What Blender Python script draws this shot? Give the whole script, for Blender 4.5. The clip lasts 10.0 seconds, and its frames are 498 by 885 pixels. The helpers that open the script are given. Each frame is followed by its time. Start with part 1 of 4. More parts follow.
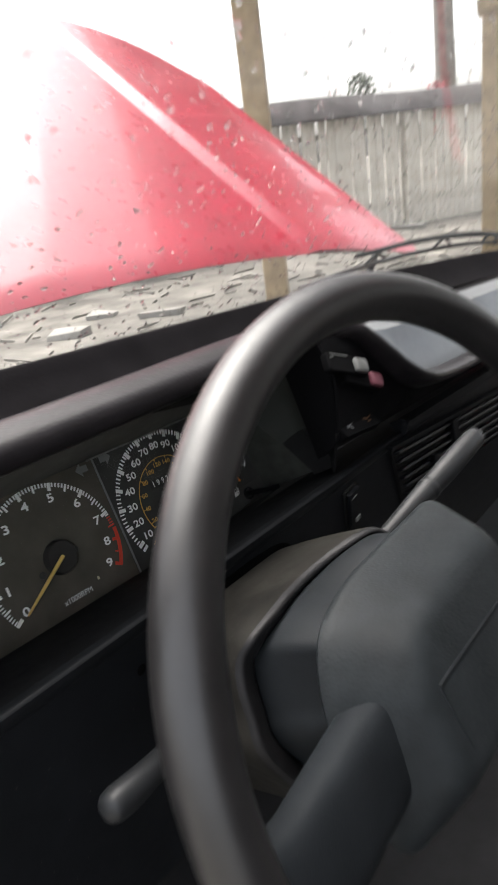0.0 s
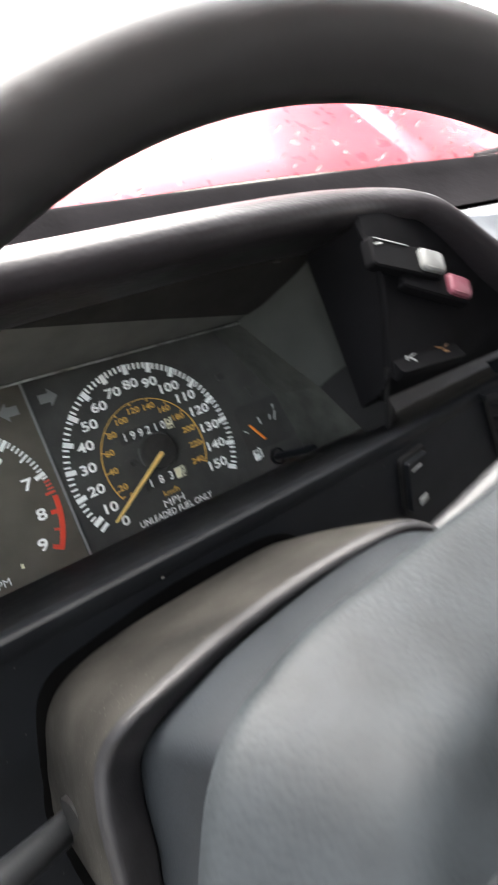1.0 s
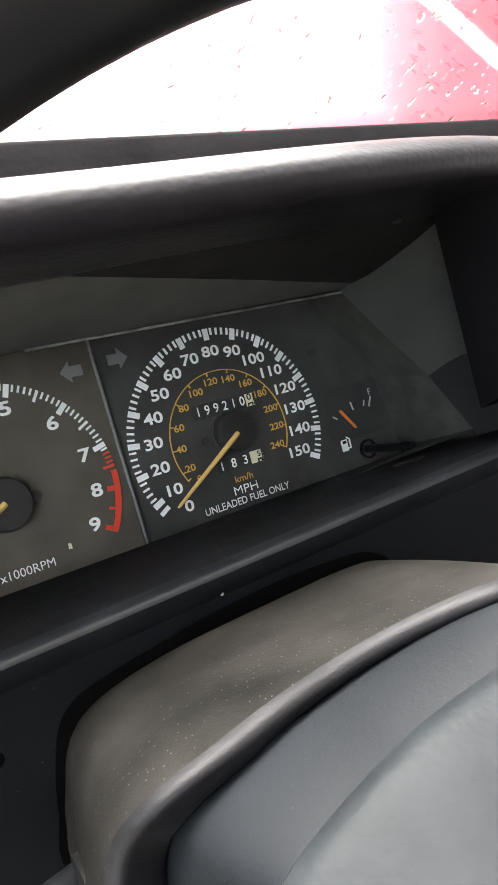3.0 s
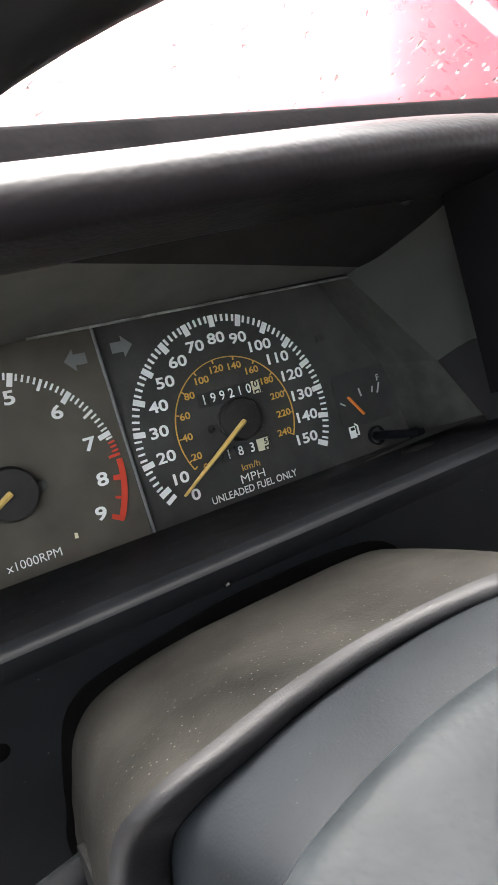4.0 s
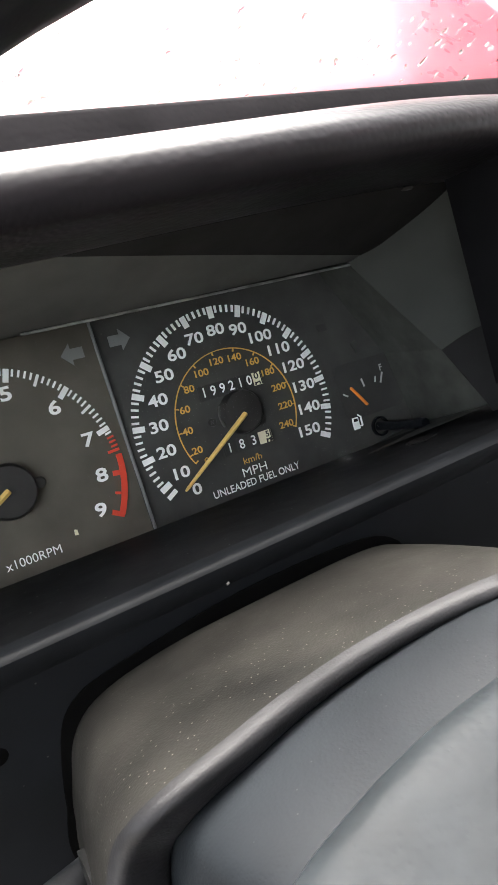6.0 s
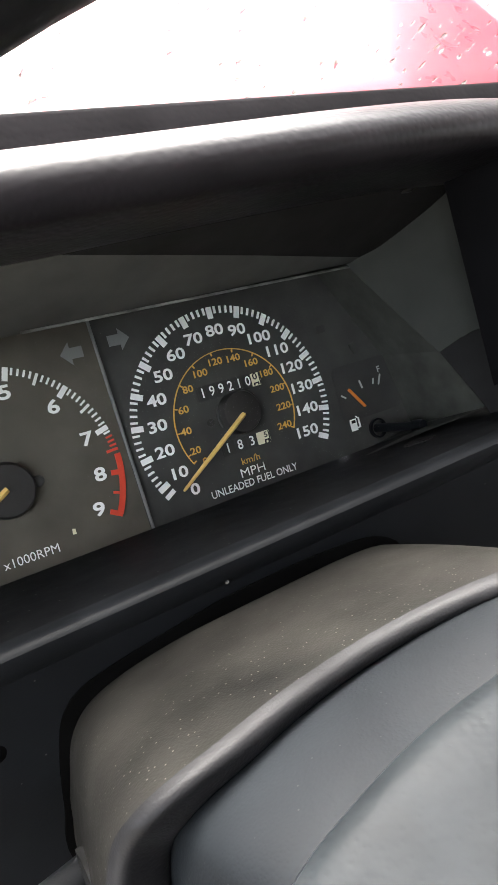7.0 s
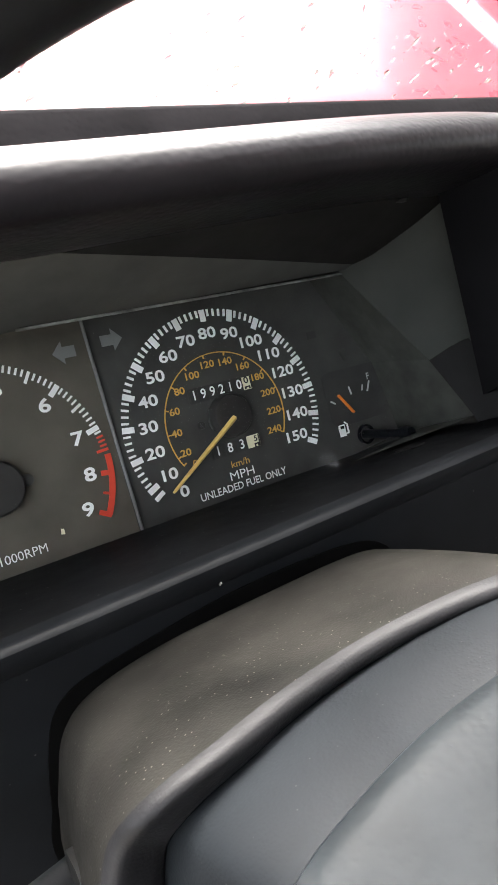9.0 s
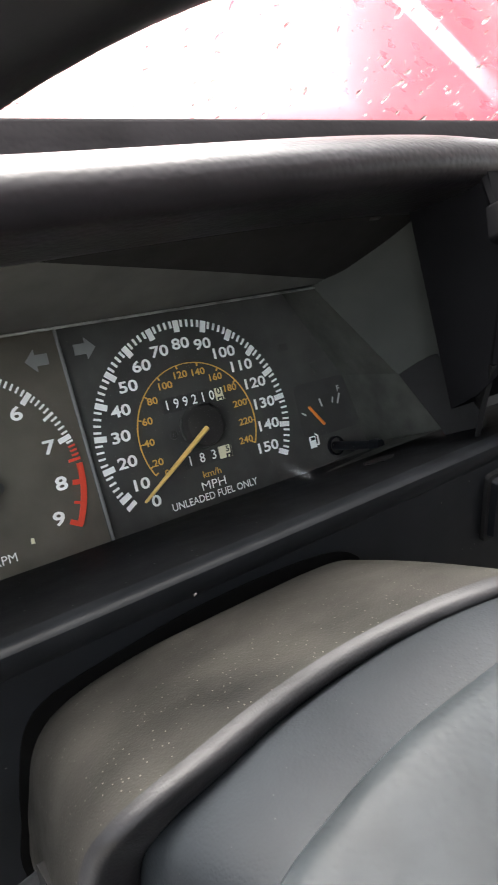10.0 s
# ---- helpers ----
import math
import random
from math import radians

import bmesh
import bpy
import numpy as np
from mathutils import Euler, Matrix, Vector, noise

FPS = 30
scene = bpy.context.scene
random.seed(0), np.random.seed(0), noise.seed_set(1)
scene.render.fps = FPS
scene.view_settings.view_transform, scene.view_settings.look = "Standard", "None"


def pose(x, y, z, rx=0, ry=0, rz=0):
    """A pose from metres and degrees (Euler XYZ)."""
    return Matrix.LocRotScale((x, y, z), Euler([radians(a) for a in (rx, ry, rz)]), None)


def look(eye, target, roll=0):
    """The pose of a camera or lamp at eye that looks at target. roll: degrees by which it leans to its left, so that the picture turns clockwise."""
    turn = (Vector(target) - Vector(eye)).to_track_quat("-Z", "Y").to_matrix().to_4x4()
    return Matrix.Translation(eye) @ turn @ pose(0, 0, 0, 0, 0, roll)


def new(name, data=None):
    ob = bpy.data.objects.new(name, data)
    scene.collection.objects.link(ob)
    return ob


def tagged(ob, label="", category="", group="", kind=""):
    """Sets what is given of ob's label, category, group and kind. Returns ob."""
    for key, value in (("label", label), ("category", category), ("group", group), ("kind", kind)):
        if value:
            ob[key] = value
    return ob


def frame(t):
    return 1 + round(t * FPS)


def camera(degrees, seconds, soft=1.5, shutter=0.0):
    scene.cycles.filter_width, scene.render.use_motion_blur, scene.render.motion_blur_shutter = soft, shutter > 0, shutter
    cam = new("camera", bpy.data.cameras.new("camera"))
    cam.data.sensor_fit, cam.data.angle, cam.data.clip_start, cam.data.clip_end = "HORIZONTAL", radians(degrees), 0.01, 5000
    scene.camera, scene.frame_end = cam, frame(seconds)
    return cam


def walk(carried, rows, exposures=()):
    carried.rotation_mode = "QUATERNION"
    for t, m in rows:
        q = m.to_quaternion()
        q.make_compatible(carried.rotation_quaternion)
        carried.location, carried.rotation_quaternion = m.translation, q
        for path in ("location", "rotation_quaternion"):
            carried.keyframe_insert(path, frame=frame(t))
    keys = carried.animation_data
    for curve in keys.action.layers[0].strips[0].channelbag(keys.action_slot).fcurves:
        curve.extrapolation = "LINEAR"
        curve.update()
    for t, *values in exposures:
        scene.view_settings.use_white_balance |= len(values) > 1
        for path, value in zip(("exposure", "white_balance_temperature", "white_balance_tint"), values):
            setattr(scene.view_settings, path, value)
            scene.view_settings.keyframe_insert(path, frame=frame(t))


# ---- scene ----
cam = camera(41.07, 10.0, shutter=0.5)
PATH = [
    (0, pose(-0.2758, -0.4415, 1.1542, 67.91, 7.55, -52.80)),
    (0.2, pose(-0.2132, -0.4280, 1.1323, 66.02, 11.43, -50.84)),
    (0.5, pose(-0.1287, -0.4083, 1.1018, 64.34, 13.38, -49.42)),
    (0.6, pose(-0.1053, -0.4117, 1.0992, 62.93, 14.77, -48.72)),
    (0.8, pose(-0.1076, -0.4055, 1.0696, 64.86, 13.01, -44.68)),
    (1, pose(-0.1053, -0.3891, 1.0612, 66.76, 10.53, -41.34)),
    (1.2, pose(-0.0914, -0.3798, 1.0645, 68.10, 9.90, -36.00)),
    (1.5, pose(-0.0968, -0.3646, 1.0659, 69.08, 5.77, -30.92)),
    (2, pose(-0.0852, -0.3572, 1.0600, 67.82, 6.78, -31.89)),
    (2.5, pose(-0.0801, -0.3531, 1.0544, 66.07, 7.88, -32.38)),
    (3, pose(-0.0776, -0.3434, 1.0502, 65.27, 7.54, -32.76)),
    (4.5, pose(-0.0727, -0.3414, 1.0486, 63.82, 9.03, -31.61)),
    (5, pose(-0.0706, -0.3417, 1.0476, 63.50, 9.53, -31.53)),
    (5.5, pose(-0.0684, -0.3376, 1.0491, 63.03, 9.40, -31.82)),
    (7, pose(-0.0713, -0.3376, 1.0483, 63.38, 8.58, -32.21)),
    (7.5, pose(-0.0704, -0.3367, 1.0479, 62.95, 8.74, -32.01)),
    (8, pose(-0.0719, -0.3352, 1.0484, 62.79, 8.04, -32.66)),
    (8.5, pose(-0.0733, -0.3355, 1.0462, 63.41, 7.75, -32.75)),
    (9, pose(-0.0766, -0.3357, 1.0486, 63.69, 6.75, -33.25)),
    (9.5, pose(-0.0807, -0.3318, 1.0529, 64.13, 5.35, -34.00)),
    (10, pose(-0.0803, -0.3353, 1.0509, 64.20, 4.87, -35.65)),
]
walk(cam, PATH, exposures=((0.0, 2.6), (0.3, 2.75), (0.5, 3.2), (0.75, 3.65), (1.0, 4.25), (1.5, 4.4), (2.1, 4.4), (3.0, 4.1), (10.0, 4.1)))

# ---- daylight: bright thin overcast, brightest ahead and above ----
world = bpy.data.worlds.new("sky")
scene.world = world
world.use_nodes = True
wt = world.node_tree
bg = wt.nodes["Background"]
sky = wt.nodes.new("ShaderNodeTexSky")
sky.sky_type, sky.sun_disc = "NISHITA", False
sky.sun_elevation, sky.sun_rotation = radians(68), radians(18)
sky.air_density, sky.dust_density, sky.ozone_density = 1.0, 6.0, 1.0
pale = wt.nodes.new("ShaderNodeHueSaturation")
pale.inputs["Saturation"].default_value = 0.25
wt.links.new(sky.outputs[0], pale.inputs["Color"])
wt.links.new(pale.outputs[0], bg.inputs[0])
bg.inputs[1].default_value = 0.15
sun = new("sun", bpy.data.lights.new("sun", "SUN"))
sun.data.energy, sun.data.angle, sun.data.color = 1.6, radians(70), (1.0, 0.97, 0.93)
sun.matrix_world = look((0.11, 0.36, 0.927), (0, 0, 0))

# ---- frame of the dashboard: u to the right, v up the dial face, w out of it towards the driver ----
S, TAU, Z0 = 1.2, radians(25), 0.88
G = Matrix(((S, 0, 0, 0), (0, S * math.sin(TAU), -S * math.cos(TAU), 0), (0, S * math.cos(TAU), S * math.sin(TAU), Z0), (0, 0, 0, 1)))


# ---- materials ----
def mat(name, col, rough=0.5, metal=0.0, var=0.25, vscale=30.0, grain=0.0, gscale=900.0, specks=None, sscale=260.0, sfill=0.02, col2=None, coat=0.0, rvar=0.1, spec=0.5, transmission=0.0):
    """A surface with broad and fine colour variation, a fine relief, and specks of dust or lint where given."""
    m = bpy.data.materials.new(name)
    m.use_nodes = True
    t = m.node_tree
    b = t.nodes["Principled BSDF"]
    L = t.links.new
    co = t.nodes.new("ShaderNodeTexCoord")
    n1 = t.nodes.new("ShaderNodeTexNoise")
    n1.inputs["Scale"].default_value, n1.inputs["Detail"].default_value = vscale, 6
    L(co.outputs["Object"], n1.inputs["Vector"])
    r1 = t.nodes.new("ShaderNodeValToRGB")
    r1.color_ramp.elements[0].position, r1.color_ramp.elements[1].position = 0.3, 0.72
    c2 = col2 or tuple(c * (1 + var) for c in col)
    r1.color_ramp.elements[0].color = (*[c * (1 - var) for c in col], 1)
    r1.color_ramp.elements[1].color = (*c2, 1)
    L(n1.outputs["Fac"], r1.inputs["Fac"])
    out = r1.outputs["Color"]
    if specks:
        n2 = t.nodes.new("ShaderNodeTexVoronoi")
        n2.inputs["Scale"].default_value = sscale
        L(co.outputs["Object"], n2.inputs["Vector"])
        r2 = t.nodes.new("ShaderNodeMapRange")
        r2.inputs["From Min"].default_value, r2.inputs["From Max"].default_value = 0.19, 0.08
        L(n2.outputs["Distance"], r2.inputs["Value"])
        n3 = t.nodes.new("ShaderNodeMath")
        n3.operation = "LESS_THAN"
        n3.inputs[1].default_value = sfill
        sep = t.nodes.new("ShaderNodeSeparateColor")
        L(n2.outputs["Color"], sep.inputs[0])
        L(sep.outputs[0], n3.inputs[0])
        mu = t.nodes.new("ShaderNodeMath")
        mu.operation = "MULTIPLY"
        L(r2.outputs[0], mu.inputs[0])
        L(n3.outputs[0], mu.inputs[1])
        mx = t.nodes.new("ShaderNodeMix")
        mx.data_type = "RGBA"
        L(mu.outputs[0], mx.inputs["Factor"])
        L(out, mx.inputs["A"])
        mx.inputs["B"].default_value = (*specks, 1)
        out = mx.outputs["Result"]
    L(out, b.inputs["Base Color"])
    n4 = t.nodes.new("ShaderNodeTexNoise")
    n4.inputs["Scale"].default_value, n4.inputs["Detail"].default_value = vscale * 3.7, 4
    L(co.outputs["Object"], n4.inputs["Vector"])
    r4 = t.nodes.new("ShaderNodeMapRange")
    r4.inputs["To Min"].default_value, r4.inputs["To Max"].default_value = max(0.02, rough - rvar), min(1, rough + rvar)
    L(n4.outputs["Fac"], r4.inputs["Value"])
    L(r4.outputs[0], b.inputs["Roughness"])
    b.inputs["Metallic"].default_value = metal
    b.inputs["Specular IOR Level"].default_value = spec
    b.inputs["Coat Weight"].default_value = coat
    b.inputs["Coat Roughness"].default_value = 0.06
    b.inputs["Transmission Weight"].default_value = transmission
    if grain:
        n5 = t.nodes.new("ShaderNodeTexVoronoi")
        n5.feature = "SMOOTH_F1"
        n5.inputs["Scale"].default_value = gscale
        L(co.outputs["Object"], n5.inputs["Vector"])
        n6 = t.nodes.new("ShaderNodeTexNoise")
        n6.inputs["Scale"].default_value, n6.inputs["Detail"].default_value = gscale * 0.3, 3
        L(co.outputs["Object"], n6.inputs["Vector"])
        ad = t.nodes.new("ShaderNodeMath")
        L(n5.outputs["Distance"], ad.inputs[0])
        L(n6.outputs["Fac"], ad.inputs[1])
        bp = t.nodes.new("ShaderNodeBump")
        bp.inputs["Strength"].default_value, bp.inputs["Distance"].default_value = grain, 0.0003
        L(ad.outputs[0], bp.inputs["Height"])
        L(bp.outputs[0], b.inputs["Normal"])
    return m


DUST = (0.09, 0.087, 0.08)
PAD = mat("charcoal grained dash pad", (0.0123, 0.0111, 0.0123), 0.34, rvar=0.05, grain=0.45, gscale=420, spec=0.125)
PADTOP = mat("matt leather-grained upper pad", (0.0075, 0.0069, 0.0077), 0.8, rvar=0.05, grain=0.6, gscale=420, spec=0.02)
# darker copy of the brow plastic, carrying the shade towards the right
BROWSHADE = mat("brow plastic darkened for shade", (0.020, 0.0195, 0.0190), 0.75, spec=0.05, grain=0.1, gscale=900)
PANEL = mat("smooth black plastic", (0.0063, 0.0071, 0.0084), 0.5, rvar=0.06, spec=0.095, grain=0.08, gscale=1500, specks=DUST, sscale=420, sfill=0.03)
SILL = mat("dusty black sill plastic", (0.0055, 0.0058, 0.0065), 0.55, rvar=0.08, spec=0.05, grain=0.1, gscale=1500, specks=DUST, sscale=420, sfill=0.06)
RIDGE = mat("worn satin ridge edge", (0.0079, 0.0086, 0.0097), 0.33, rvar=0.05, grain=0.05, gscale=1500, spec=0.055)
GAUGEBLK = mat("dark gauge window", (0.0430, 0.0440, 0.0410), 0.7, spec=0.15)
EDGEGLINT = mat("grey lens edge with highlight in colour", (0.15, 0.155, 0.145), 0.5, var=0.6, vscale=120)
# border tone lowered to show light weakening towards the bay's right
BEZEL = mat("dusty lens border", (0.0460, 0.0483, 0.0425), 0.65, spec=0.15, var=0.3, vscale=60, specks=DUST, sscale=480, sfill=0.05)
SHELL = mat("satin dark recess plastic", (0.040, 0.042, 0.039), 0.5, grain=0.05, gscale=1200)
# wall colour darkened where less daylight reaches this side of the bay
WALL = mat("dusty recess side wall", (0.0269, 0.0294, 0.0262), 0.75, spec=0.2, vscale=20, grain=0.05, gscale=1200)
LIP = mat("rubbed grey column lip", (0.0119, 0.0118, 0.0128), 0.46, rvar=0.08, var=0.28, vscale=70, grain=0.2, gscale=1400, spec=0.14)
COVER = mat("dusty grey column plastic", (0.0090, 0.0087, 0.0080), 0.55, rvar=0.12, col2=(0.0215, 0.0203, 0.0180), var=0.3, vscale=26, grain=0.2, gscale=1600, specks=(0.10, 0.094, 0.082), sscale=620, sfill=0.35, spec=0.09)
HUBCAP = mat("dark needle hub plastic", (0.032, 0.031, 0.029), 0.5, spec=0.2)
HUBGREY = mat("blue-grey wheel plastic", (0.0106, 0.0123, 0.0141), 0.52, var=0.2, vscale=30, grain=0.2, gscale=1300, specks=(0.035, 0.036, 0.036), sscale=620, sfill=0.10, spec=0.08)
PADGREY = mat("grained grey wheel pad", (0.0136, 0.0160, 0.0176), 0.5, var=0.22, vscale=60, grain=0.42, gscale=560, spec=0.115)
RIMMAT = mat("worn dark wheel rim vinyl", (0.0085, 0.0079, 0.0083), 0.38, var=0.25, vscale=60, grain=0.04, gscale=1500, spec=0.55)
FACE = mat("matt dial face", (0.050, 0.051, 0.047), 0.7, spec=0.2, var=0.25, vscale=40, specks=DUST, sscale=480, sfill=0.05)
BLACKTRIM = mat("matt black switch trim", (0.0035, 0.0035, 0.0040), 0.8, grain=0.05, gscale=1200, spec=0.05)
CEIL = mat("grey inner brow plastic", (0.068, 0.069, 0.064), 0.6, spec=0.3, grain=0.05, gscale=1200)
TFACE = mat("brownish matt tachometer face", (0.086, 0.080, 0.064), 0.7, spec=0.2, var=0.2, vscale=40, specks=DUST, sscale=480, sfill=0.03)
WHITE = mat("white dial print", (0.90, 0.92, 0.90), 0.6, var=0.05)
AMBER = mat("amber dial print", (0.62, 0.36, 0.07), 0.6, var=0.08)
DULLAMBER = mat("worn amber legend print", (0.11, 0.055, 0.02), 0.7, var=0.2)
FADEDPR = mat("faded white gauge print", (0.42, 0.43, 0.42), 0.6, var=0.15)
GREYPR = mat("unlit grey tell-tale print", (0.16, 0.17, 0.165), 0.6, var=0.1)
REDPR = mat("red dial print", (0.62, 0.055, 0.025), 0.6, var=0.08)
NEEDLE = mat("yellow needle", (0.75, 0.52, 0.16), 0.4, var=0.12, vscale=80)
ORANGE = mat("orange fuel needle", (0.75, 0.22, 0.03), 0.4, var=0.1)
GAPSHADE = mat("black for shade in gaps", (0.003, 0.003, 0.003), 0.9, spec=0.0)
SMEAR = mat("dried dust smear", (0.014, 0.0138, 0.013), 0.8, spec=0.1, var=0.6, vscale=260, specks=DUST, sscale=620, sfill=0.2)
LINT = mat("pale lint", (0.14, 0.135, 0.125), 0.8)
DRUM = mat("matt black plastic", (0.010, 0.010, 0.010), 0.7, spec=0.1)
CREAM = mat("cream counter drum", (0.72, 0.70, 0.5), 0.5, var=0.05)
BLACKINK = mat("black print", (0.01, 0.01, 0.01), 0.5)
PINK = mat("faded red warning button", (0.13, 0.034, 0.050), 0.5, var=0.15)
PALEBTN = mat("pale grey button", (0.125, 0.128, 0.124), 0.5, var=0.1)
CAPGREY = mat("grey-blue centre dash cover", (0.044, 0.051, 0.060), 0.38, var=0.1, grain=0.15, gscale=600)
SKYFACET = mat("cover grey paled for sky sheen", (0.066, 0.071, 0.075), 0.5, var=0.08)
STALK = mat("smooth grey stalk plastic", (0.0119, 0.0128, 0.0141), 0.46, var=0.15, grain=0.1, gscale=1400, spec=0.28)
PAINT = mat("weathered red car paint", (0.26, 0.011, 0.028), 0.30, var=0.12, vscale=9, grain=0.05, gscale=350, coat=0.32)
INNER = mat("charcoal cabin trim", (0.07, 0.07, 0.072), 0.8, var=0.2, vscale=12)
HEADLINER = mat("grey headliner cloth", (0.40, 0.40, 0.39), 0.95, var=0.1, grain=0.3, gscale=900)
CARPET = mat("dark carpet", (0.012, 0.012, 0.013), 0.95, var=0.3, grain=0.5, gscale=500)
RUBBER = mat("black rubber", (0.02, 0.02, 0.02), 0.6)
PINE = mat("yellowed pine post", (0.36, 0.27, 0.155), 0.75, var=0.2, vscale=9, grain=0.3, gscale=160)
GREYWOOD = mat("silvered fence board", (0.54, 0.51, 0.45), 0.85, var=0.3, vscale=7, grain=0.4, gscale=140)
DARKWOOD = mat("weathered dark timber", (0.10, 0.088, 0.075), 0.85, var=0.3, vscale=6, grain=0.3, gscale=120)
ROOFING = mat("dark roofing sheet", (0.055, 0.05, 0.05), 0.9, var=0.3, vscale=5, spec=0.2)
EARTH = mat("littered wet yard ground", (0.13, 0.123, 0.11), 0.95, spec=0.12, var=0.5, vscale=2.2, grain=0.5, gscale=40)
LITTER = mat("damp grey litter", (0.20, 0.19, 0.17), 0.8, var=0.45, vscale=8, grain=0.4, gscale=140)
LEAF = mat("dark evergreen leaves", (0.06, 0.075, 0.05), 0.7, var=0.3)
PALESTONE = mat("pale concrete rubble", (0.20, 0.195, 0.18), 0.8, var=0.15)
REDPLASTIC = mat("dull red plastic", (0.25, 0.03, 0.04), 0.5)


def clear_glass(name, rough, amount, tint=(1, 1, 1)):
    """A thin clear sheet: see-through, with a mirror share by the angle."""
    m = bpy.data.materials.new(name)
    m.use_nodes = True
    t = m.node_tree
    t.nodes.remove(t.nodes["Principled BSDF"])
    tr, gl, fr, mx, mu = [t.nodes.new("ShaderNode" + k) for k in ("BsdfTransparent", "BsdfGlossy", "Fresnel", "MixShader", "Math")]
    gl.inputs["Roughness"].default_value = rough
    tr.inputs["Color"].default_value = (*tint, 1)
    mu.operation = "MULTIPLY"
    mu.inputs[1].default_value = amount
    t.links.new(fr.outputs[0], mu.inputs[0])
    t.links.new(mu.outputs[0], mx.inputs[0])
    t.links.new(tr.outputs[0], mx.inputs[1])
    t.links.new(gl.outputs[0], mx.inputs[2])
    t.links.new(mx.outputs[0], t.nodes["Material Output"].inputs[0])
    return m


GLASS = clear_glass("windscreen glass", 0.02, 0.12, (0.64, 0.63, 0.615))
# a thin film of water and dust on the windscreen scatters daylight
_t = GLASS.node_tree
_co, _n, _r, _tl, _mx = [_t.nodes.new("ShaderNode" + k) for k in ("TexCoord", "TexNoise", "MapRange", "BsdfTranslucent", "MixShader")]
_n.inputs["Scale"].default_value, _n.inputs["Detail"].default_value = 7, 8
_r.inputs["From Min"].default_value, _r.inputs["From Max"].default_value, _r.inputs["To Min"].default_value, _r.inputs["To Max"].default_value = 0.3, 0.75, 0.004, 0.011
_tl.inputs["Color"].default_value = (0.95, 0.96, 0.96, 1)
_old = _t.nodes["Material Output"].inputs[0].links[0].from_socket
_t.links.new(_co.outputs["Object"], _n.inputs["Vector"])
_t.links.new(_n.outputs["Fac"], _r.inputs["Value"])
_t.links.new(_r.outputs[0], _mx.inputs[0])
_t.links.new(_old, _mx.inputs[1])
_t.links.new(_tl.outputs[0], _mx.inputs[2])
_t.links.new(_mx.outputs[0], _t.nodes["Material Output"].inputs[0])
LENS = clear_glass("clear instrument lens", 0.12, 0.04)
DROP = bpy.data.materials.new("rain water")
DROP.use_nodes = True
_b = DROP.node_tree.nodes["Principled BSDF"]
_b.inputs["Transmission Weight"].default_value, _b.inputs["Roughness"].default_value, _b.inputs["IOR"].default_value = 1.0, 0.02, 1.33


# ---- building helpers ----
def thing(name, at, label, category, group="", kind=""):
    ob = new(name)
    ob.location = at
    ob.empty_display_size = 0.05
    return tagged(ob, label, category, group, kind)


def mesh_of(name, bm, m, xf=None, smooth=True, bevel=0.0, segs=2):
    if bevel:
        es = [e for e in bm.edges if len(e.link_faces) == 2 and e.calc_face_angle(0) > 0.5]
        bmesh.ops.bevel(bm, geom=es, offset=bevel, segments=segs, profile=0.5, affect="EDGES")
    if xf is not None:
        bm.transform(xf)
        if xf.determinant() < 0:
            bmesh.ops.reverse_faces(bm, faces=bm.faces[:])
    me = bpy.data.meshes.new(name)
    bm.to_mesh(me)
    bm.free()
    me.materials.append(m)
    if smooth:
        me.polygons.foreach_set("use_smooth", [True] * len(me.polygons))
        me.set_sharp_from_angle(angle=radians(40))
    return me


def part(name, bm, m, parent, label="", xf=None, smooth=True, bevel=0.0, segs=2):
    """Links a bmesh as one mesh object under a thing or a part; its points are in world metres after xf."""
    ob = new(name, mesh_of(name, bm, m, xf, smooth, bevel, segs))
    if parent is not None:
        ob.parent = parent
        ob.matrix_parent_inverse = Matrix.Translation(-parent.location)
    return tagged(ob, label)


def loft(sections, closed=True, caps=True, ring=False):
    """A skin over sections of equal length; closed: each section is a loop; ring: the last joins the first."""
    bm = bmesh.new()
    vs = [[bm.verts.new(p) for p in s] for s in sections]
    n = len(sections[0])
    m = len(vs)
    for i in range(m if ring else m - 1):
        a, b = vs[i], vs[(i + 1) % m]
        for k in range(n if closed else n - 1):
            bm.faces.new((a[k], a[(k + 1) % n], b[(k + 1) % n], b[k]))
    if caps and closed and not ring:
        bm.faces.new(vs[0][::-1])
        bm.faces.new(vs[-1])
    bmesh.ops.recalc_face_normals(bm, faces=bm.faces[:])
    return bm


def box(x0, x1, y0, y1, z0, z1):
    bm = bmesh.new()
    bmesh.ops.create_cube(bm, size=1)
    bmesh.ops.transform(bm, matrix=Matrix.Translation(((x0 + x1) / 2, (y0 + y1) / 2, (z0 + z1) / 2)) @ Matrix.Diagonal((x1 - x0, y1 - y0, z1 - z0, 1)), verts=bm.verts[:])
    return bm


def tube(path, radii, k=16, flat=1.0):
    """A round rod along a path of points, with a radius at each."""
    secs = []
    P = [Vector(p) for p in path]
    for i, p in enumerate(P):
        d = (P[min(i + 1, len(P) - 1)] - P[max(i - 1, 0)]).normalized()
        a = d.cross(Vector((0, 0, 1)) if abs(d.z) < 0.9 else Vector((0, 1, 0))).normalized()
        b = a.cross(d)
        r = radii[i] if hasattr(radii, "__len__") else radii
        secs.append([p + r * (math.cos(2 * math.pi * j / k) * a + flat * math.sin(2 * math.pi * j / k) * b) for j in range(k)])
    return loft(secs)


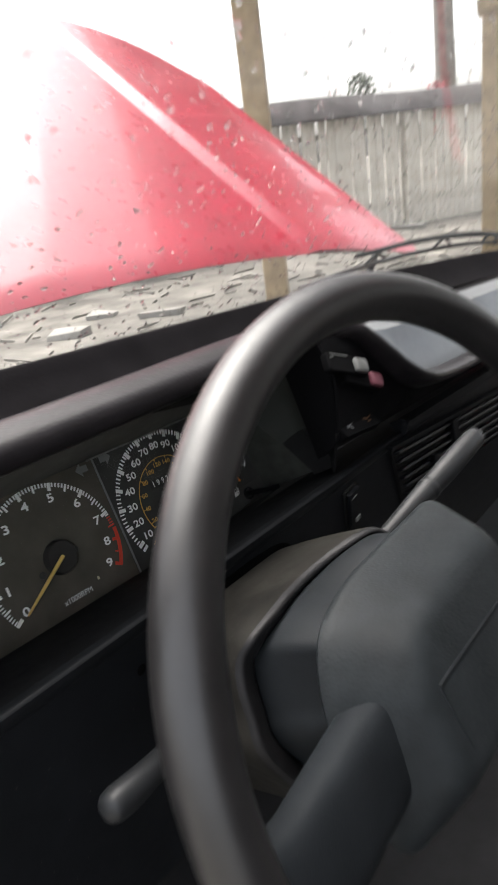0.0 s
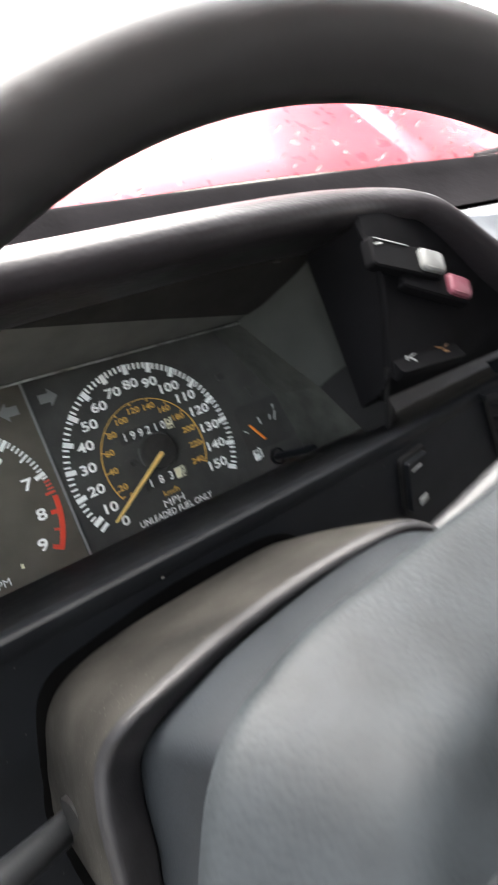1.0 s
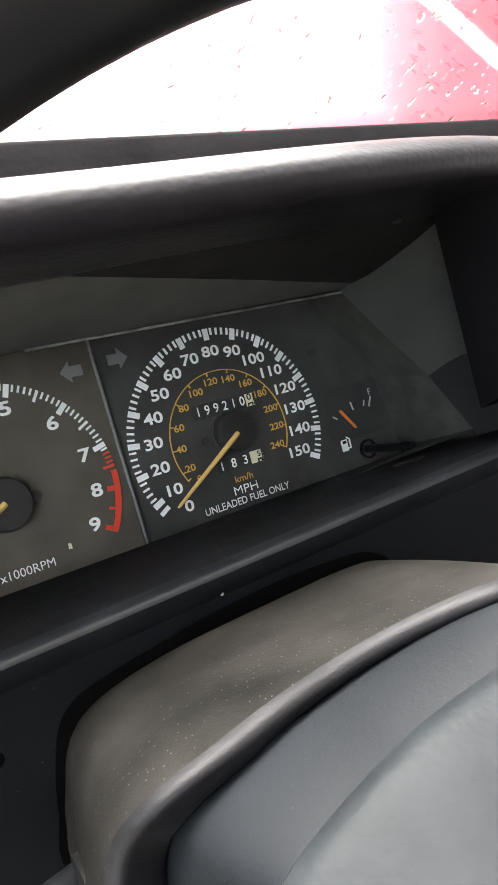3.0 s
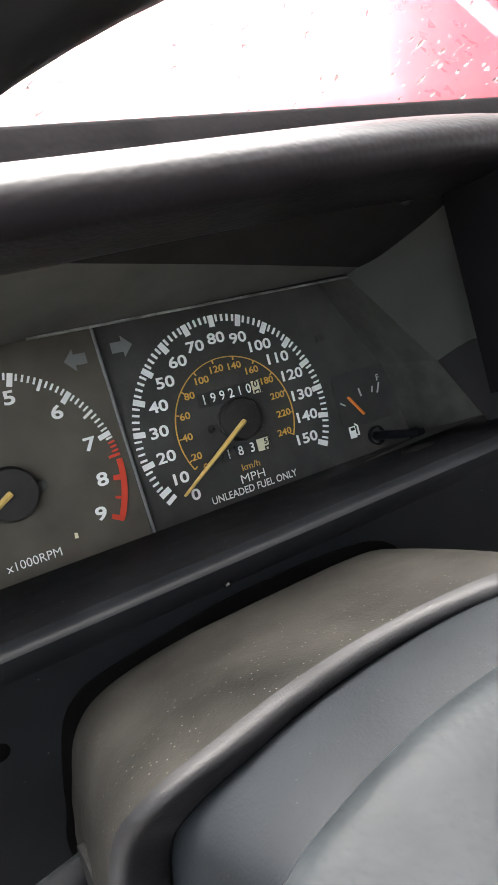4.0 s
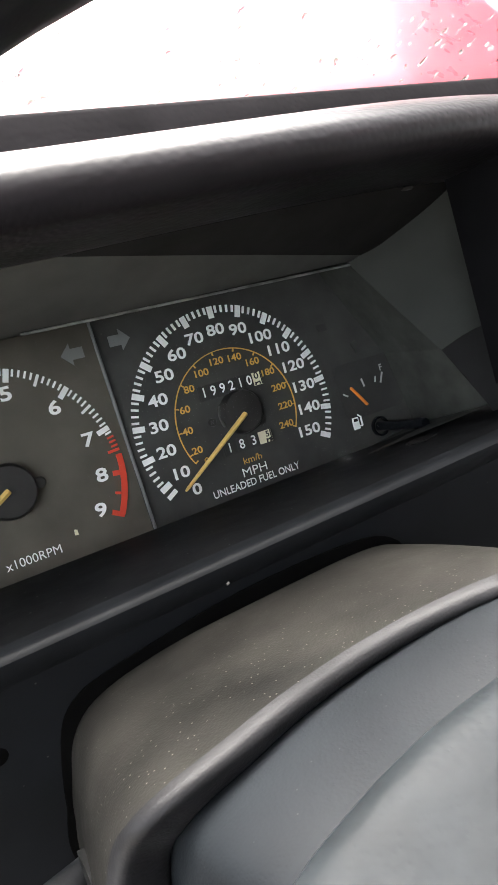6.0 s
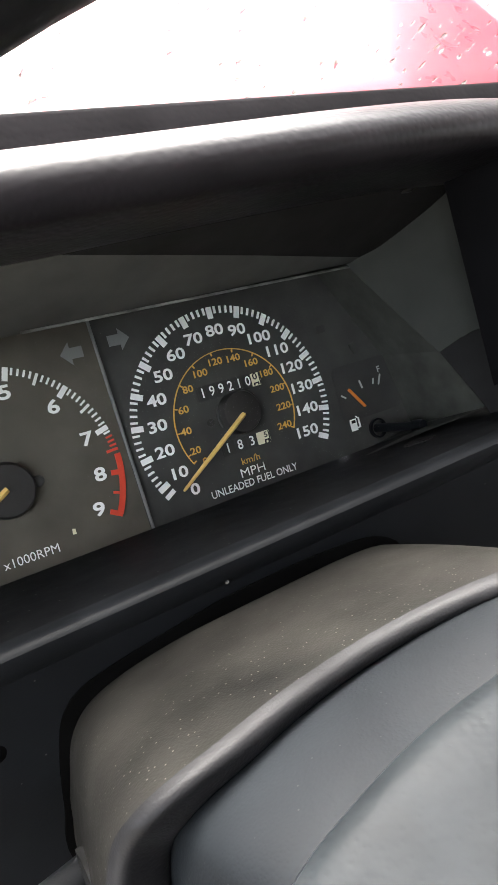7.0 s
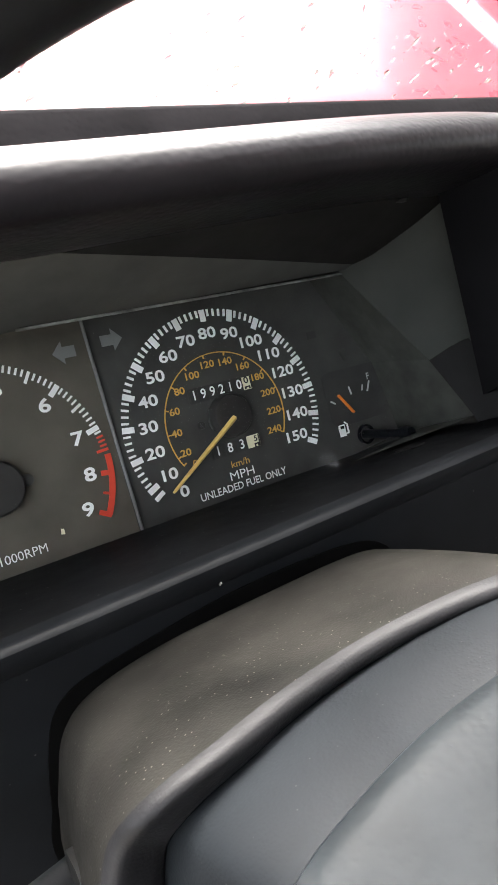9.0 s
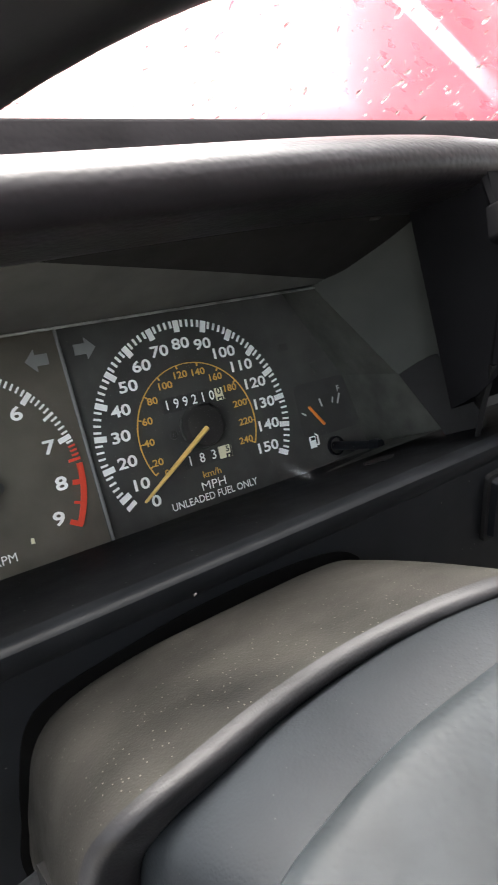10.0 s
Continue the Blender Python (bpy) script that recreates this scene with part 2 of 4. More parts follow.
def smooth_line(pts, n):
    """n points at even steps along a smooth curve through pts."""
    P = [Vector(p) for p in pts]
    P = [2 * P[0] - P[1]] + P + [2 * P[-1] - P[-2]]
    out = []
    for i in range(n):
        s = i / (n - 1) * (len(P) - 3)
        k = min(int(s), len(P) - 4)
        f = s - k
        a, b, c, d = P[k:k + 4]
        out.append(0.5 * (2 * b + (c - a) * f + (2 * a - 5 * b + 4 * c - d) * f * f + (3 * b - a - 3 * c + d) * f ** 3))
    return out


def rounded(u0, u1, v0, v1, r, k=6):
    """A rectangle with round corners as a loop of (u, v)."""
    out = []
    for cu, cv, a0 in ((u1 - r, v1 - r, 0), (u0 + r, v1 - r, 90), (u0 + r, v0 + r, 180), (u1 - r, v0 + r, 270)):
        for j in range(k + 1):
            a = radians(a0 + 90 * j / k)
            out.append((cu + r * math.cos(a), cv + r * math.sin(a)))
    return out


def plate(loop, w0, w1):
    return loft([[(u, v, w0) for u, v in loop], [(u, v, w1) for u, v in loop]])


# ---- the car stands on a slight side slope ----
K = Matrix.Translation((0.33, 0, 0)) @ Matrix.Rotation(radians(3), 4, "X") @ Matrix.Rotation(radians(5), 4, "Y") @ Matrix.Translation((-0.33, 0, 0))
D = K @ G


def at(u, v, w):
    return D @ Vector((u, v, w))


def lerp(a, b, f):
    return a + (b - a) * f


# ---- dashboard ----
def lip_v(u):
    """Height of the instrument hood's edge over the dash, from the driver's door to the centre."""
    P = ((-0.40, 0.064), (-0.25, 0.069), (-0.16, 0.0735), (-0.09, 0.0765), (0.0, 0.081), (0.06, 0.0825), (0.09, 0.081), (0.108, 0.0765), (0.122, 0.067), (0.135, 0.050), (0.147, 0.030), (0.162, 0.017), (0.19, 0.0105), (0.27, 0.008), (0.8, 0.008))
    for (a, x), (b, y) in zip(P, P[1:]):
        if u <= b:
            return lerp(x, y, (u - a) / (b - a)) + 0.004
    return P[-1][1]


FLECKS = ((-0.0659, -0.0400, 0.0011, 0.4),)


def dashboard():
    d = thing("dashboard", at(0.1, -0.1, 0), "charcoal grained vinyl dashboard with a hooded instrument bay", "dashboard")
    # upper pad under the windscreen
    us = [-0.36 + 1.2 * i / 40 for i in range(41)]
    prof = [(0.072, 0.080), (0.080, 0.0745), (0.100, 0.0685), (0.1058, 0.0672), (0.1072, 0.0664), (0.1080, 0.0650), (0.1080, 0.0620), (0.1075, 0.045), (0.112, 0.0), (0.131, -0.11), (0.10, -0.12), (0.078, -0.02), (0.074, 0.05)]
    part("upper_pad", loft([[(u, v + 0.018 * min(u, 0.2) - 0.04 * max(0, u - 0.3) ** 2, w) for v, w in prof] for u in us]), PADTOP, d, "charcoal upper pad with a fine leather grain", xf=D)
    # hood edge, a thick roll that dips to the centre stack
    ctrl = [(u, lip_v(u), 0.116 + 0.02 * min(1, max(0, (u - 0.09) / 0.07))) for u in (-0.36, -0.25, -0.16, -0.09, 0.0, 0.05, 0.085, 0.104, 0.118, 0.129, 0.139, 0.150, 0.166, 0.195, 0.26, 0.36, 0.5)]
    path = smooth_line(ctrl, 90)
    sec = [(-0.020, 0.055), (-0.010, 0.070), (-0.004, 0.081), (-0.0008, 0.090), (0.0, 0.097), (-0.0010, 0.1035), (-0.0034, 0.1100), (-0.0068, 0.1160), (-0.0104, 0.1206), (-0.0136, 0.1228), (-0.0172, 0.1230), (-0.0204, 0.1222), (-0.0226, 0.1198), (-0.0234, 0.1160), (-0.0236, 0.1080), (-0.0232, 0.0980), (-0.0224, 0.0880), (-0.0208, 0.0790), (-0.0165, 0.0735), (-0.018, 0.065)]
    rows = []
    for i, p in enumerate(path):
        t = (path[min(i + 1, 89)] - path[max(i - 1, 0)])
        t.z = 0
        t.normalize()
        n = Vector((-t.y, t.x, 0))
        thin = 1 - 0.4 * min(1, max(0, (p.x - 0.10) / 0.05))
        rows.append([p + n * (a * thin) + Vector((0, 0, (w - 0.116))) for a, w in sec])
    part("instrument_hood", loft(rows), PAD, d, "soft charcoal hood roll with worn leather grain", xf=D)
    # ceiling of the bay, down to the lens
    us = [-0.34 + 0.435 * i / 30 for i in range(31)]
    rows = []
    for u in us:
        v0, w0 = 0.0495 + 0.03 * u, 0.036 - 0.1 * max(u, -0.1)
        v1 = lip_v(u) - 0.0135 + 0.15 * max(0, u - 0.055)
        under = [(u, lerp(v0, v1, f ** 1.12), lerp(w0, 0.099, f)) for f in [k / 9 for k in range(10)]]
        rows.append(under + [(u, v1 + 0.006, 0.100), (u, v0 + 0.013, w0 - 0.006)])
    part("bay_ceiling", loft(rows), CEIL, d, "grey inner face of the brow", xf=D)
    # dark sheet for shade under the brow, deeper towards the centre of the car
    rows = []
    for u in [-0.12 + 0.215 * i / 24 for i in range(25)]:
        v0, w0 = 0.0495 + 0.03 * u, 0.036 - 0.1 * max(u, -0.1)
        v1 = lip_v(u) - 0.0135 + 0.15 * max(0, u - 0.055)
        f0 = lerp(0.86, 0.03, min(1, (u + 0.12) / 0.19) ** 0.9)
        fs = [lerp(f0, 1.0, (k / 10) ** 1.6) for k in range(11)]
        rows.append([(u, lerp(v0, v1, f ** 1.12) - 0.0012 * min(1, (f - f0) * 9), lerp(w0, 0.099, f) + 0.0004 * min(1, (f - f0) * 9)) for f in fs] + [(u, lerp(v0, v1, f ** 1.12) + 0.001, lerp(w0, 0.099, f)) for f in fs[::-1]])
    part("brow_shade", loft(rows), BROWSHADE, d, "dark sheet for the shade under the brow", xf=D)
    # side wall of the bay, from the lens out to a fold, and the dark return to the switch panel
    e0 = smooth_line([(0.0600, 0.0515, 0.0270), (0.0720, 0.0265, 0.0362), (0.0835, 0.0030, 0.045)], 9)
    e1 = smooth_line([(0.0900, 0.0690, 0.0780), (0.0905, 0.0400, 0.0700), (0.0930, 0.0100, 0.0620)], 9)
    e2 = smooth_line([(0.0660, 0.0690, 0.1205), (0.0660, 0.0360, 0.1230), (0.0660, 0.0000, 0.1100)], 9)
    def round_fold(p, q, r):
        # flat from p, a wide turn at q, then a little way towards r
        a, b = lerp(p, q, 0.55), lerp(q, r, 0.34)
        turn = [a * (1 - f) ** 2 + q * 2 * f * (1 - f) + b * f * f for f in [k / 12 for k in range(13)]]
        return [lerp(p, a, k / 4) for k in range(4)] + turn

    bm = loft([round_fold(p, q, r) for p, q, r in zip(e0, e1, e2)], closed=False)
    bmesh.ops.solidify(bm, geom=bm.faces[:], thickness=0.002)
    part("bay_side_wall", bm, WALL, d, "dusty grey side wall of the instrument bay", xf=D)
    bm = loft([[lerp(lerp(p, q, 0.33), q, k / 8) + Vector((0.003 * math.sin(math.pi * k / 8), 0, 0)) for k in range(9)] for p, q in zip(e1, e2)], closed=False)
    bmesh.ops.solidify(bm, geom=bm.faces[:], thickness=0.002)
    part("bay_return", bm, BLACKTRIM, d, "matt black return beside the switches", xf=D)
    low = [(0.0835, 0.0030, 0.045), (0.0930, 0.0100, 0.0620), (0.0660, 0.0000, 0.1100)]
    bm = loft([low, [(0.0880, -0.0250, 0.0590), (0.0985, -0.0200, 0.0750), (0.0700, -0.0140, 0.0990)], [(0.0890, -0.0340, 0.0620), (0.1000, -0.0340, 0.0740), (0.0800, -0.0340, 0.0820)]], closed=False)
    bmesh.ops.solidify(bm, geom=bm.faces[:], thickness=0.002)
    part("bay_corner", bm, DRUM, d, "black lower corner of the bay", xf=D)
    # switch panel beside the bay
    rows = []
    for i in range(25):
        u = 0.066 + 0.32 * i / 24
        top = max(lip_v(u) - 0.012, 0.0)
        rows.append([(u, top, 0.1215), (u, lerp(top, -0.004, 0.4), 0.1220), (u, -0.004, 0.1090), (u, -0.010, 0.0985), (u, -0.014, 0.085), (u, top, 0.085)])
    part("switch_panel", loft(rows), BLACKTRIM, d, xf=D)
    # sill under the lens, ridge and lower panel
    us = [-0.40 + 1.2 * i / 48 for i in range(49)]
    prof = [(-0.060, 0.0), (-0.0300, 0.030), (-0.0300, 0.042), (-0.0314, 0.085), (-0.0316, 0.0925), (-0.0322, 0.0955), (-0.0332, 0.0972), (-0.0347, 0.0980), (-0.0366, 0.0975), (-0.0410, 0.0945), (-0.0845, 0.0743), (-0.13, 0.054), (-0.20, 0.010), (-0.20, -0.02)]

    def bend(u, v, w):
        return (u, v + (0.0018 + 0.022 * u + 0.02 * max(0, u - 0.08)) * (1 if w > 0.08 else 0.4), w)

    part("sill", loft([[bend(u, v, w) for v, w in prof[:5] + [(-0.045, 0.088)]] for u in us]), SILL, d, "dusty black sill under the lens", xf=D)
    part("ridge", loft([[bend(u, v, w) for v, w in prof[4:10] + [(-0.045, 0.088)]] for u in us]), RIDGE, d, "satin worn ridge", xf=D)
    part("lower_panel", loft([[bend(u, v, w) for v, w in prof[9:] + [(-0.050, 0.080)]] for u in us]), PANEL, d, "smooth black lower dash panel", xf=D)
    # dust smeared on the sill below the reset stem
    rim = [(0.0455 + 0.0075 * q * math.cos(a), 0.0600 + 0.0042 * q * math.sin(a)) for a, q in [(2 * math.pi * k / 22, 1 + 0.16 * math.sin(2.3 * k) + 0.12 * math.sin(5.1 * k + 1)) for k in range(22)]]
    part("dust_smear", loft([[(u, -0.0294 + 0.0143 * u + o, w) for u, w in rim] for o in (-0.0006, 0.0003)]), SMEAR, d, "dried dust smear", xf=D, smooth=False)
    # ledge over the ridge towards the centre
    part("centre_ledge", loft([[(u, -0.0165, 0.0985), (u, -0.0150, 0.1010), (u, -0.0200, 0.1075), (u, -0.0285, 0.103), (u, -0.031, 0.095), (u, -0.017, 0.09)] for u in [0.166 + 0.5 * i / 12 for i in range(13)]]), PANEL, d, xf=D)
    # cover of the centre stack behind the hood edge
    rows = []
    for i in range(40):
        u = 0.112 + 0.55 * i / 39
        v0 = lip_v(u) - 0.004
        pts = [(0.0, 0.127), (0.012, 0.1265), (0.026, 0.122), (0.040, 0.1185), (0.0468, 0.1168), (0.0520, 0.1090), (0.059, 0.098), (0.064, 0.082)]
        k = (0.064 - min(v0, 0.0635)) / 0.056
        rows.append([(u, 0.064 - (0.064 - 0.008 - v) * k, w) for v, w in pts] + [(u, 0.0, 0.08)])
    part("centre_cover", loft([r[:5] + [r[8]] for r in rows]), CAPGREY, d, "grey-blue cover of the centre stack", xf=D)
    # upward facet coloured paler in place of the sky it would mirror
    part("sheen_facet", loft([[r[4], r[5], r[6], (r[0][0], r[6][1] - 0.010, r[6][2] - 0.004)] for r in rows]), SKYFACET, d, "top facet of the centre cover, paled for mirrored sky", xf=D)
    part("cover_back", loft([[r[6], r[7], (r[0][0], 0.02, 0.078)] for r in rows]), PADTOP, d, "charcoal back of the centre cover", xf=D)
    # flat black plate for the shaded gap round the steering column
    loop = [(-0.0015, -0.0515), (-0.008, -0.0475), (-0.018, -0.0450), (-0.036, -0.0438), (-0.0525, -0.0438), (-0.068, -0.0446), (-0.0863, -0.0470), (-0.1032, -0.0497), (-0.1118, -0.0525), (-0.1168, -0.0580), (-0.1195, -0.068), (-0.1215, -0.085), (-0.122, -0.11), (-0.10, -0.16), (0.0, -0.16), (0.014, -0.10), (0.008, -0.065)]
    ring = smooth_line([(u, v, 0) for u, v in loop + loop[:1]], 121)[:-1]
    loop = [(p.x, p.y) for p in ring]
    part("column_gap_plate", loft([[(u, v, 0.098 + 0.45 * (v + 0.032) + o) for u, v in loop] for o in (-0.004, 0.0012)]), GAPSHADE, d, "black plate for the shaded gap round the column", xf=D)
    # black disc on the panel; the hole's shade is only its colour
    part("screw_hole_disc", loft([[(-0.134 + 0.0028 * q * math.cos(2 * math.pi * k / 20), -0.0598 + 0.0028 * q * math.sin(2 * math.pi * k / 20), 0.0858 + 0.0013 * q * math.sin(2 * math.pi * k / 20) + o) for k in range(20)] for q, o in ((1.0, -0.002), (1.0, 0.0004), (0.9, 0.0006))]), GAPSHADE, d, "black disc for a shaded screw hole", xf=D)
    part("brow_clip", loft([[(0.0528 + 0.0036 * q * math.cos(2 * math.pi * k / 16), 0.0650 + o, 0.0790 + 0.0014 * q * math.sin(2 * math.pi * k / 16)) for k in range(16)] for q, o in ((1.0, 0.003), (1.0, 0.0), (0.7, -0.0008))]), HUBCAP, d, "moulded clip", xf=D)
    # lint on the lower panel
    for u, v, ln, a in FLECKS:
        part("lint", marks([(u, v, ln, 0.0006, a)], 0.0002, 0.0002), LINT, d, xf=D @ Matrix.Translation((0, 0, 0.0985 + 0.465 * (v + 0.0325) + 0.0002)), smooth=False)
    return d


# the column cover: where it leaves the dash, its lip, and how far the lip's face reaches inwards, from the lower left over the top to the lower right
COVER_BACK = ((-0.100, -0.150, 0.060), (-0.119, -0.110, 0.062), (-0.1195, -0.090, 0.066), (-0.1175, -0.078, 0.070), (-0.1155, -0.067, 0.077), (-0.1112, -0.0595, 0.082), (-0.1045, -0.0553, 0.084), (-0.094, -0.0525, 0.085), (-0.080, -0.0507, 0.0855), (-0.064, -0.0500, 0.086), (-0.050, -0.0497, 0.086), (-0.037, -0.0495, 0.086), (-0.026, -0.0494, 0.086), (-0.012, -0.0502, 0.086), (-0.002, -0.0535, 0.085), (0.008, -0.062, 0.082), (0.016, -0.075, 0.078), (0.020, -0.100, 0.070), (0.008, -0.150, 0.060))
COVER_LIP = ((-0.108, -0.150, 0.142), (-0.1285, -0.110, 0.143), (-0.1275, -0.090, 0.142), (-0.1250, -0.074, 0.1415), (-0.1215, -0.0640, 0.1430), (-0.1172, -0.0580, 0.1475), (-0.110, -0.0546, 0.1495), (-0.098, -0.0522, 0.1500), (-0.084, -0.0502, 0.1490), (-0.067, -0.0492, 0.1475), (-0.052, -0.0478, 0.1490), (-0.039, -0.0461, 0.1530), (-0.028, -0.0448, 0.1580), (-0.015, -0.0452, 0.1620), (-0.004, -0.0492, 0.1620), (0.008, -0.059, 0.160), (0.018, -0.075, 0.155), (0.024, -0.100, 0.150), (0.010, -0.150, 0.142))
COVER_FACE = (0.013, 0.0135, 0.014, 0.0142, 0.0135, 0.0125, 0.0112, 0.0094, 0.0078, 0.0066, 0.0058, 0.0053, 0.0050, 0.0050, 0.0055, 0.007, 0.009, 0.010, 0.011)
COLUMN_MID = Vector((-0.052, -0.105, 0))


def cover_ring(f, inset=0.0, share=0.0, dw=0.0):
    """A section of the column cover: f from the dash to the lip, then inwards by a length and by a share of the lip's face."""
    n = 97
    back, lip = smooth_line(COVER_BACK, n), smooth_line(COVER_LIP, n)
    face = smooth_line([(d, 0, 0) for d in COVER_FACE], n)
    out = []
    for p, q, d in zip(back, lip, face):
        r = p.lerp(q, f)
        r.y += 0.0012 * math.sin(math.pi * f)
        to = COLUMN_MID - r
        to.z = 0
        r = r + to.normalized() * (inset + share * d.x)
        out.append((r.x, r.y, r.z + dw))
    return out


def column_cover():
    c = thing("steering_column_cover", at(-0.042, -0.16, 0.12), "dusty dark grey plastic steering column cover with a raised lip", "column cover")
    secs = [cover_ring(i / 12) for i in range(11)]
    secs += [cover_ring(0.925), cover_ring(0.955, 0.0002), cover_ring(0.978, 0.0007), cover_ring(0.992, 0.0014, 0, 0.0001), cover_ring(1.0, 0.0023, 0, 0.0003), cover_ring(1.0, 0.0033, 0, 0.0004), cover_ring(1.0, 0.0038, 0.05, 0.0002), cover_ring(1.0, 0.0038, 0.18, -0.0004), cover_ring(1.0, 0.0024, 0.50, -0.0012), cover_ring(1.0, 0.0010, 0.78, -0.0020), cover_ring(1.0, 0.0, 0.94, -0.0030), cover_ring(1.0, 0.0, 1.0, -0.0046), cover_ring(1.0, 0.0004, 1.0, -0.016)]
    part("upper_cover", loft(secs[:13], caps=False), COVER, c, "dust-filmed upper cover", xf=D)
    part("lip", loft(secs[12:], caps=False), LIP, c, "rubbed satin grey lip", xf=D)
    # thin black plate gives the slot's shade without a recess
    part("flank_slot_plate", loft([[(-0.1243, v, w) for v, w in rounded(-0.098, -0.082, 0.100, 0.114, 0.004)], [(-0.1195, v, w) for v, w in rounded(-0.098, -0.082, 0.100, 0.114, 0.004)]]), DRUM, c, "dark plate for a shaded slot in the cover's flank", xf=D)
    return c


def steering_wheel():
    s = thing("steering_wheel", at(-0.054, -0.23, 0.2), "dark vinyl steering wheel with a grey padded hub and wide spokes", "steering wheel")
    n = Vector((math.sin(-0.1197), math.sin(0.0750), 1)).normalized()
    e1 = Vector((0, 1, 0)).cross(n).normalized()
    e2 = n.cross(e1)
    c = Vector((-0.0540, -0.0845, 0.2286))
    R, r = 0.1550, 0.0115
    rows = []
    for i in range(144):
        a = 2 * math.pi * i / 144
        o = math.cos(a) * e1 + math.sin(a) * e2
        # thumb grips swell a little near the spokes
        rr = r * (1 + 0.05 * math.exp(-((math.degrees(a) % 360 - 160) / 14) ** 2) + 0.05 * math.exp(-((math.degrees(a) % 360 - 20) / 14) ** 2))
        rows.append([c + o * (R + rr * math.cos(b)) + n * (rr * 1.02 * math.sin(b)) for b in [2 * math.pi * k / 28 for k in range(28)]])
    part("rim", loft(rows, ring=True), RIMMAT, s, "worn dark grained rim", xf=D)
    # shroud behind the pad, nested in the column cover's lip
    secs = [cover_ring(1.0, inset, 1.0, dw) for dw, inset in ((-0.012, 0.0), (-0.006, -0.0004), (0.0, -0.0006), (0.006, -0.0002), (0.012, 0.0008), (0.020, 0.0026), (0.030, 0.0060), (0.044, 0.0125), (0.054, 0.020))]
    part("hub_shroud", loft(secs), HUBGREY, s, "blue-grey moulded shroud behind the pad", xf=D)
    # pad with rounded shoulders and a slanted upper corner
    def pad_loop(g):
        base = [(0.024, -0.0445), (-0.078, -0.0485), (-0.111, -0.0575), (-0.130, -0.085), (-0.130, -0.150), (0.024, -0.150)]
        pts = [Vector((-0.053 + (u + 0.053) * (1 + g / 0.077), -0.0973 + (v + 0.0973) * (1 + g / 0.0528))) for u, v in base]
        out = []
        for k, p in enumerate(pts):
            q, n = pts[k - 1], pts[(k + 1) % 6]
            r0, r1 = (min(0.014, (x - p).length * 0.42) for x in (q, n))
            p0, p1 = p + (q - p).normalized() * r0, p + (n - p).normalized() * r1
            out += [p0 * (1 - f) ** 2 + p * 2 * f * (1 - f) + p1 * f * f for f in [m / 8 for m in range(9)]]
        return out

    secs = []
    for w, g in ((0.184, -0.008), (0.1865, -0.0015), (0.1885, 0.0), (0.192, 0.0), (0.1945, -0.0010), (0.200, -0.0045), (0.2075, -0.0095), (0.2135, -0.0135), (0.2170, -0.0160), (0.2195, -0.0184), (0.2212, -0.0208), (0.2221, -0.0235), (0.2226, -0.0270)):
        secs.append([(p.x + 0.10 * (w - 0.19), p.y, w - 0.16 * (p.y + 0.09)) for p in pad_loop(g)])
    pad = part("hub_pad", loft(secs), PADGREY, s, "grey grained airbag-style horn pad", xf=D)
    part("horn_seam", tube([(-0.096, -0.119, 0.2267), (-0.0965, -0.0925, 0.2226), (-0.096, -0.0912, 0.2226), (-0.091, -0.0908, 0.2226), (0.0, -0.0908, 0.2226)], 0.0009, 6), HUBGREY, pad, "pressed seam", xf=D)
    # spokes
    for sx in (-1, 1):
        secs = []
        for i in range(13):
            f = i / 12
            x = lerp(0.055, 0.1560, f)
            vc, hh = lerp(-0.106, -0.106, f), lerp(0.022, 0.021, f) + 0.006 * max(0, f - 0.8) / 0.2
            wc = lerp(0.196, 0.2235 - sx * -0.018, f) if sx > 0 else lerp(0.196, 0.2095, f)
            th = lerp(0.013, 0.0085, f)
            secs.append([(-0.050 + sx * x, vc + hh * math.copysign(abs(math.cos(b)) ** 0.5, math.cos(b)), wc + th * math.copysign(abs(math.sin(b)) ** 0.6, math.sin(b))) for b in [2 * math.pi * k / 24 for k in range(24)]])
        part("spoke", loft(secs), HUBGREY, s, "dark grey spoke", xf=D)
    return s


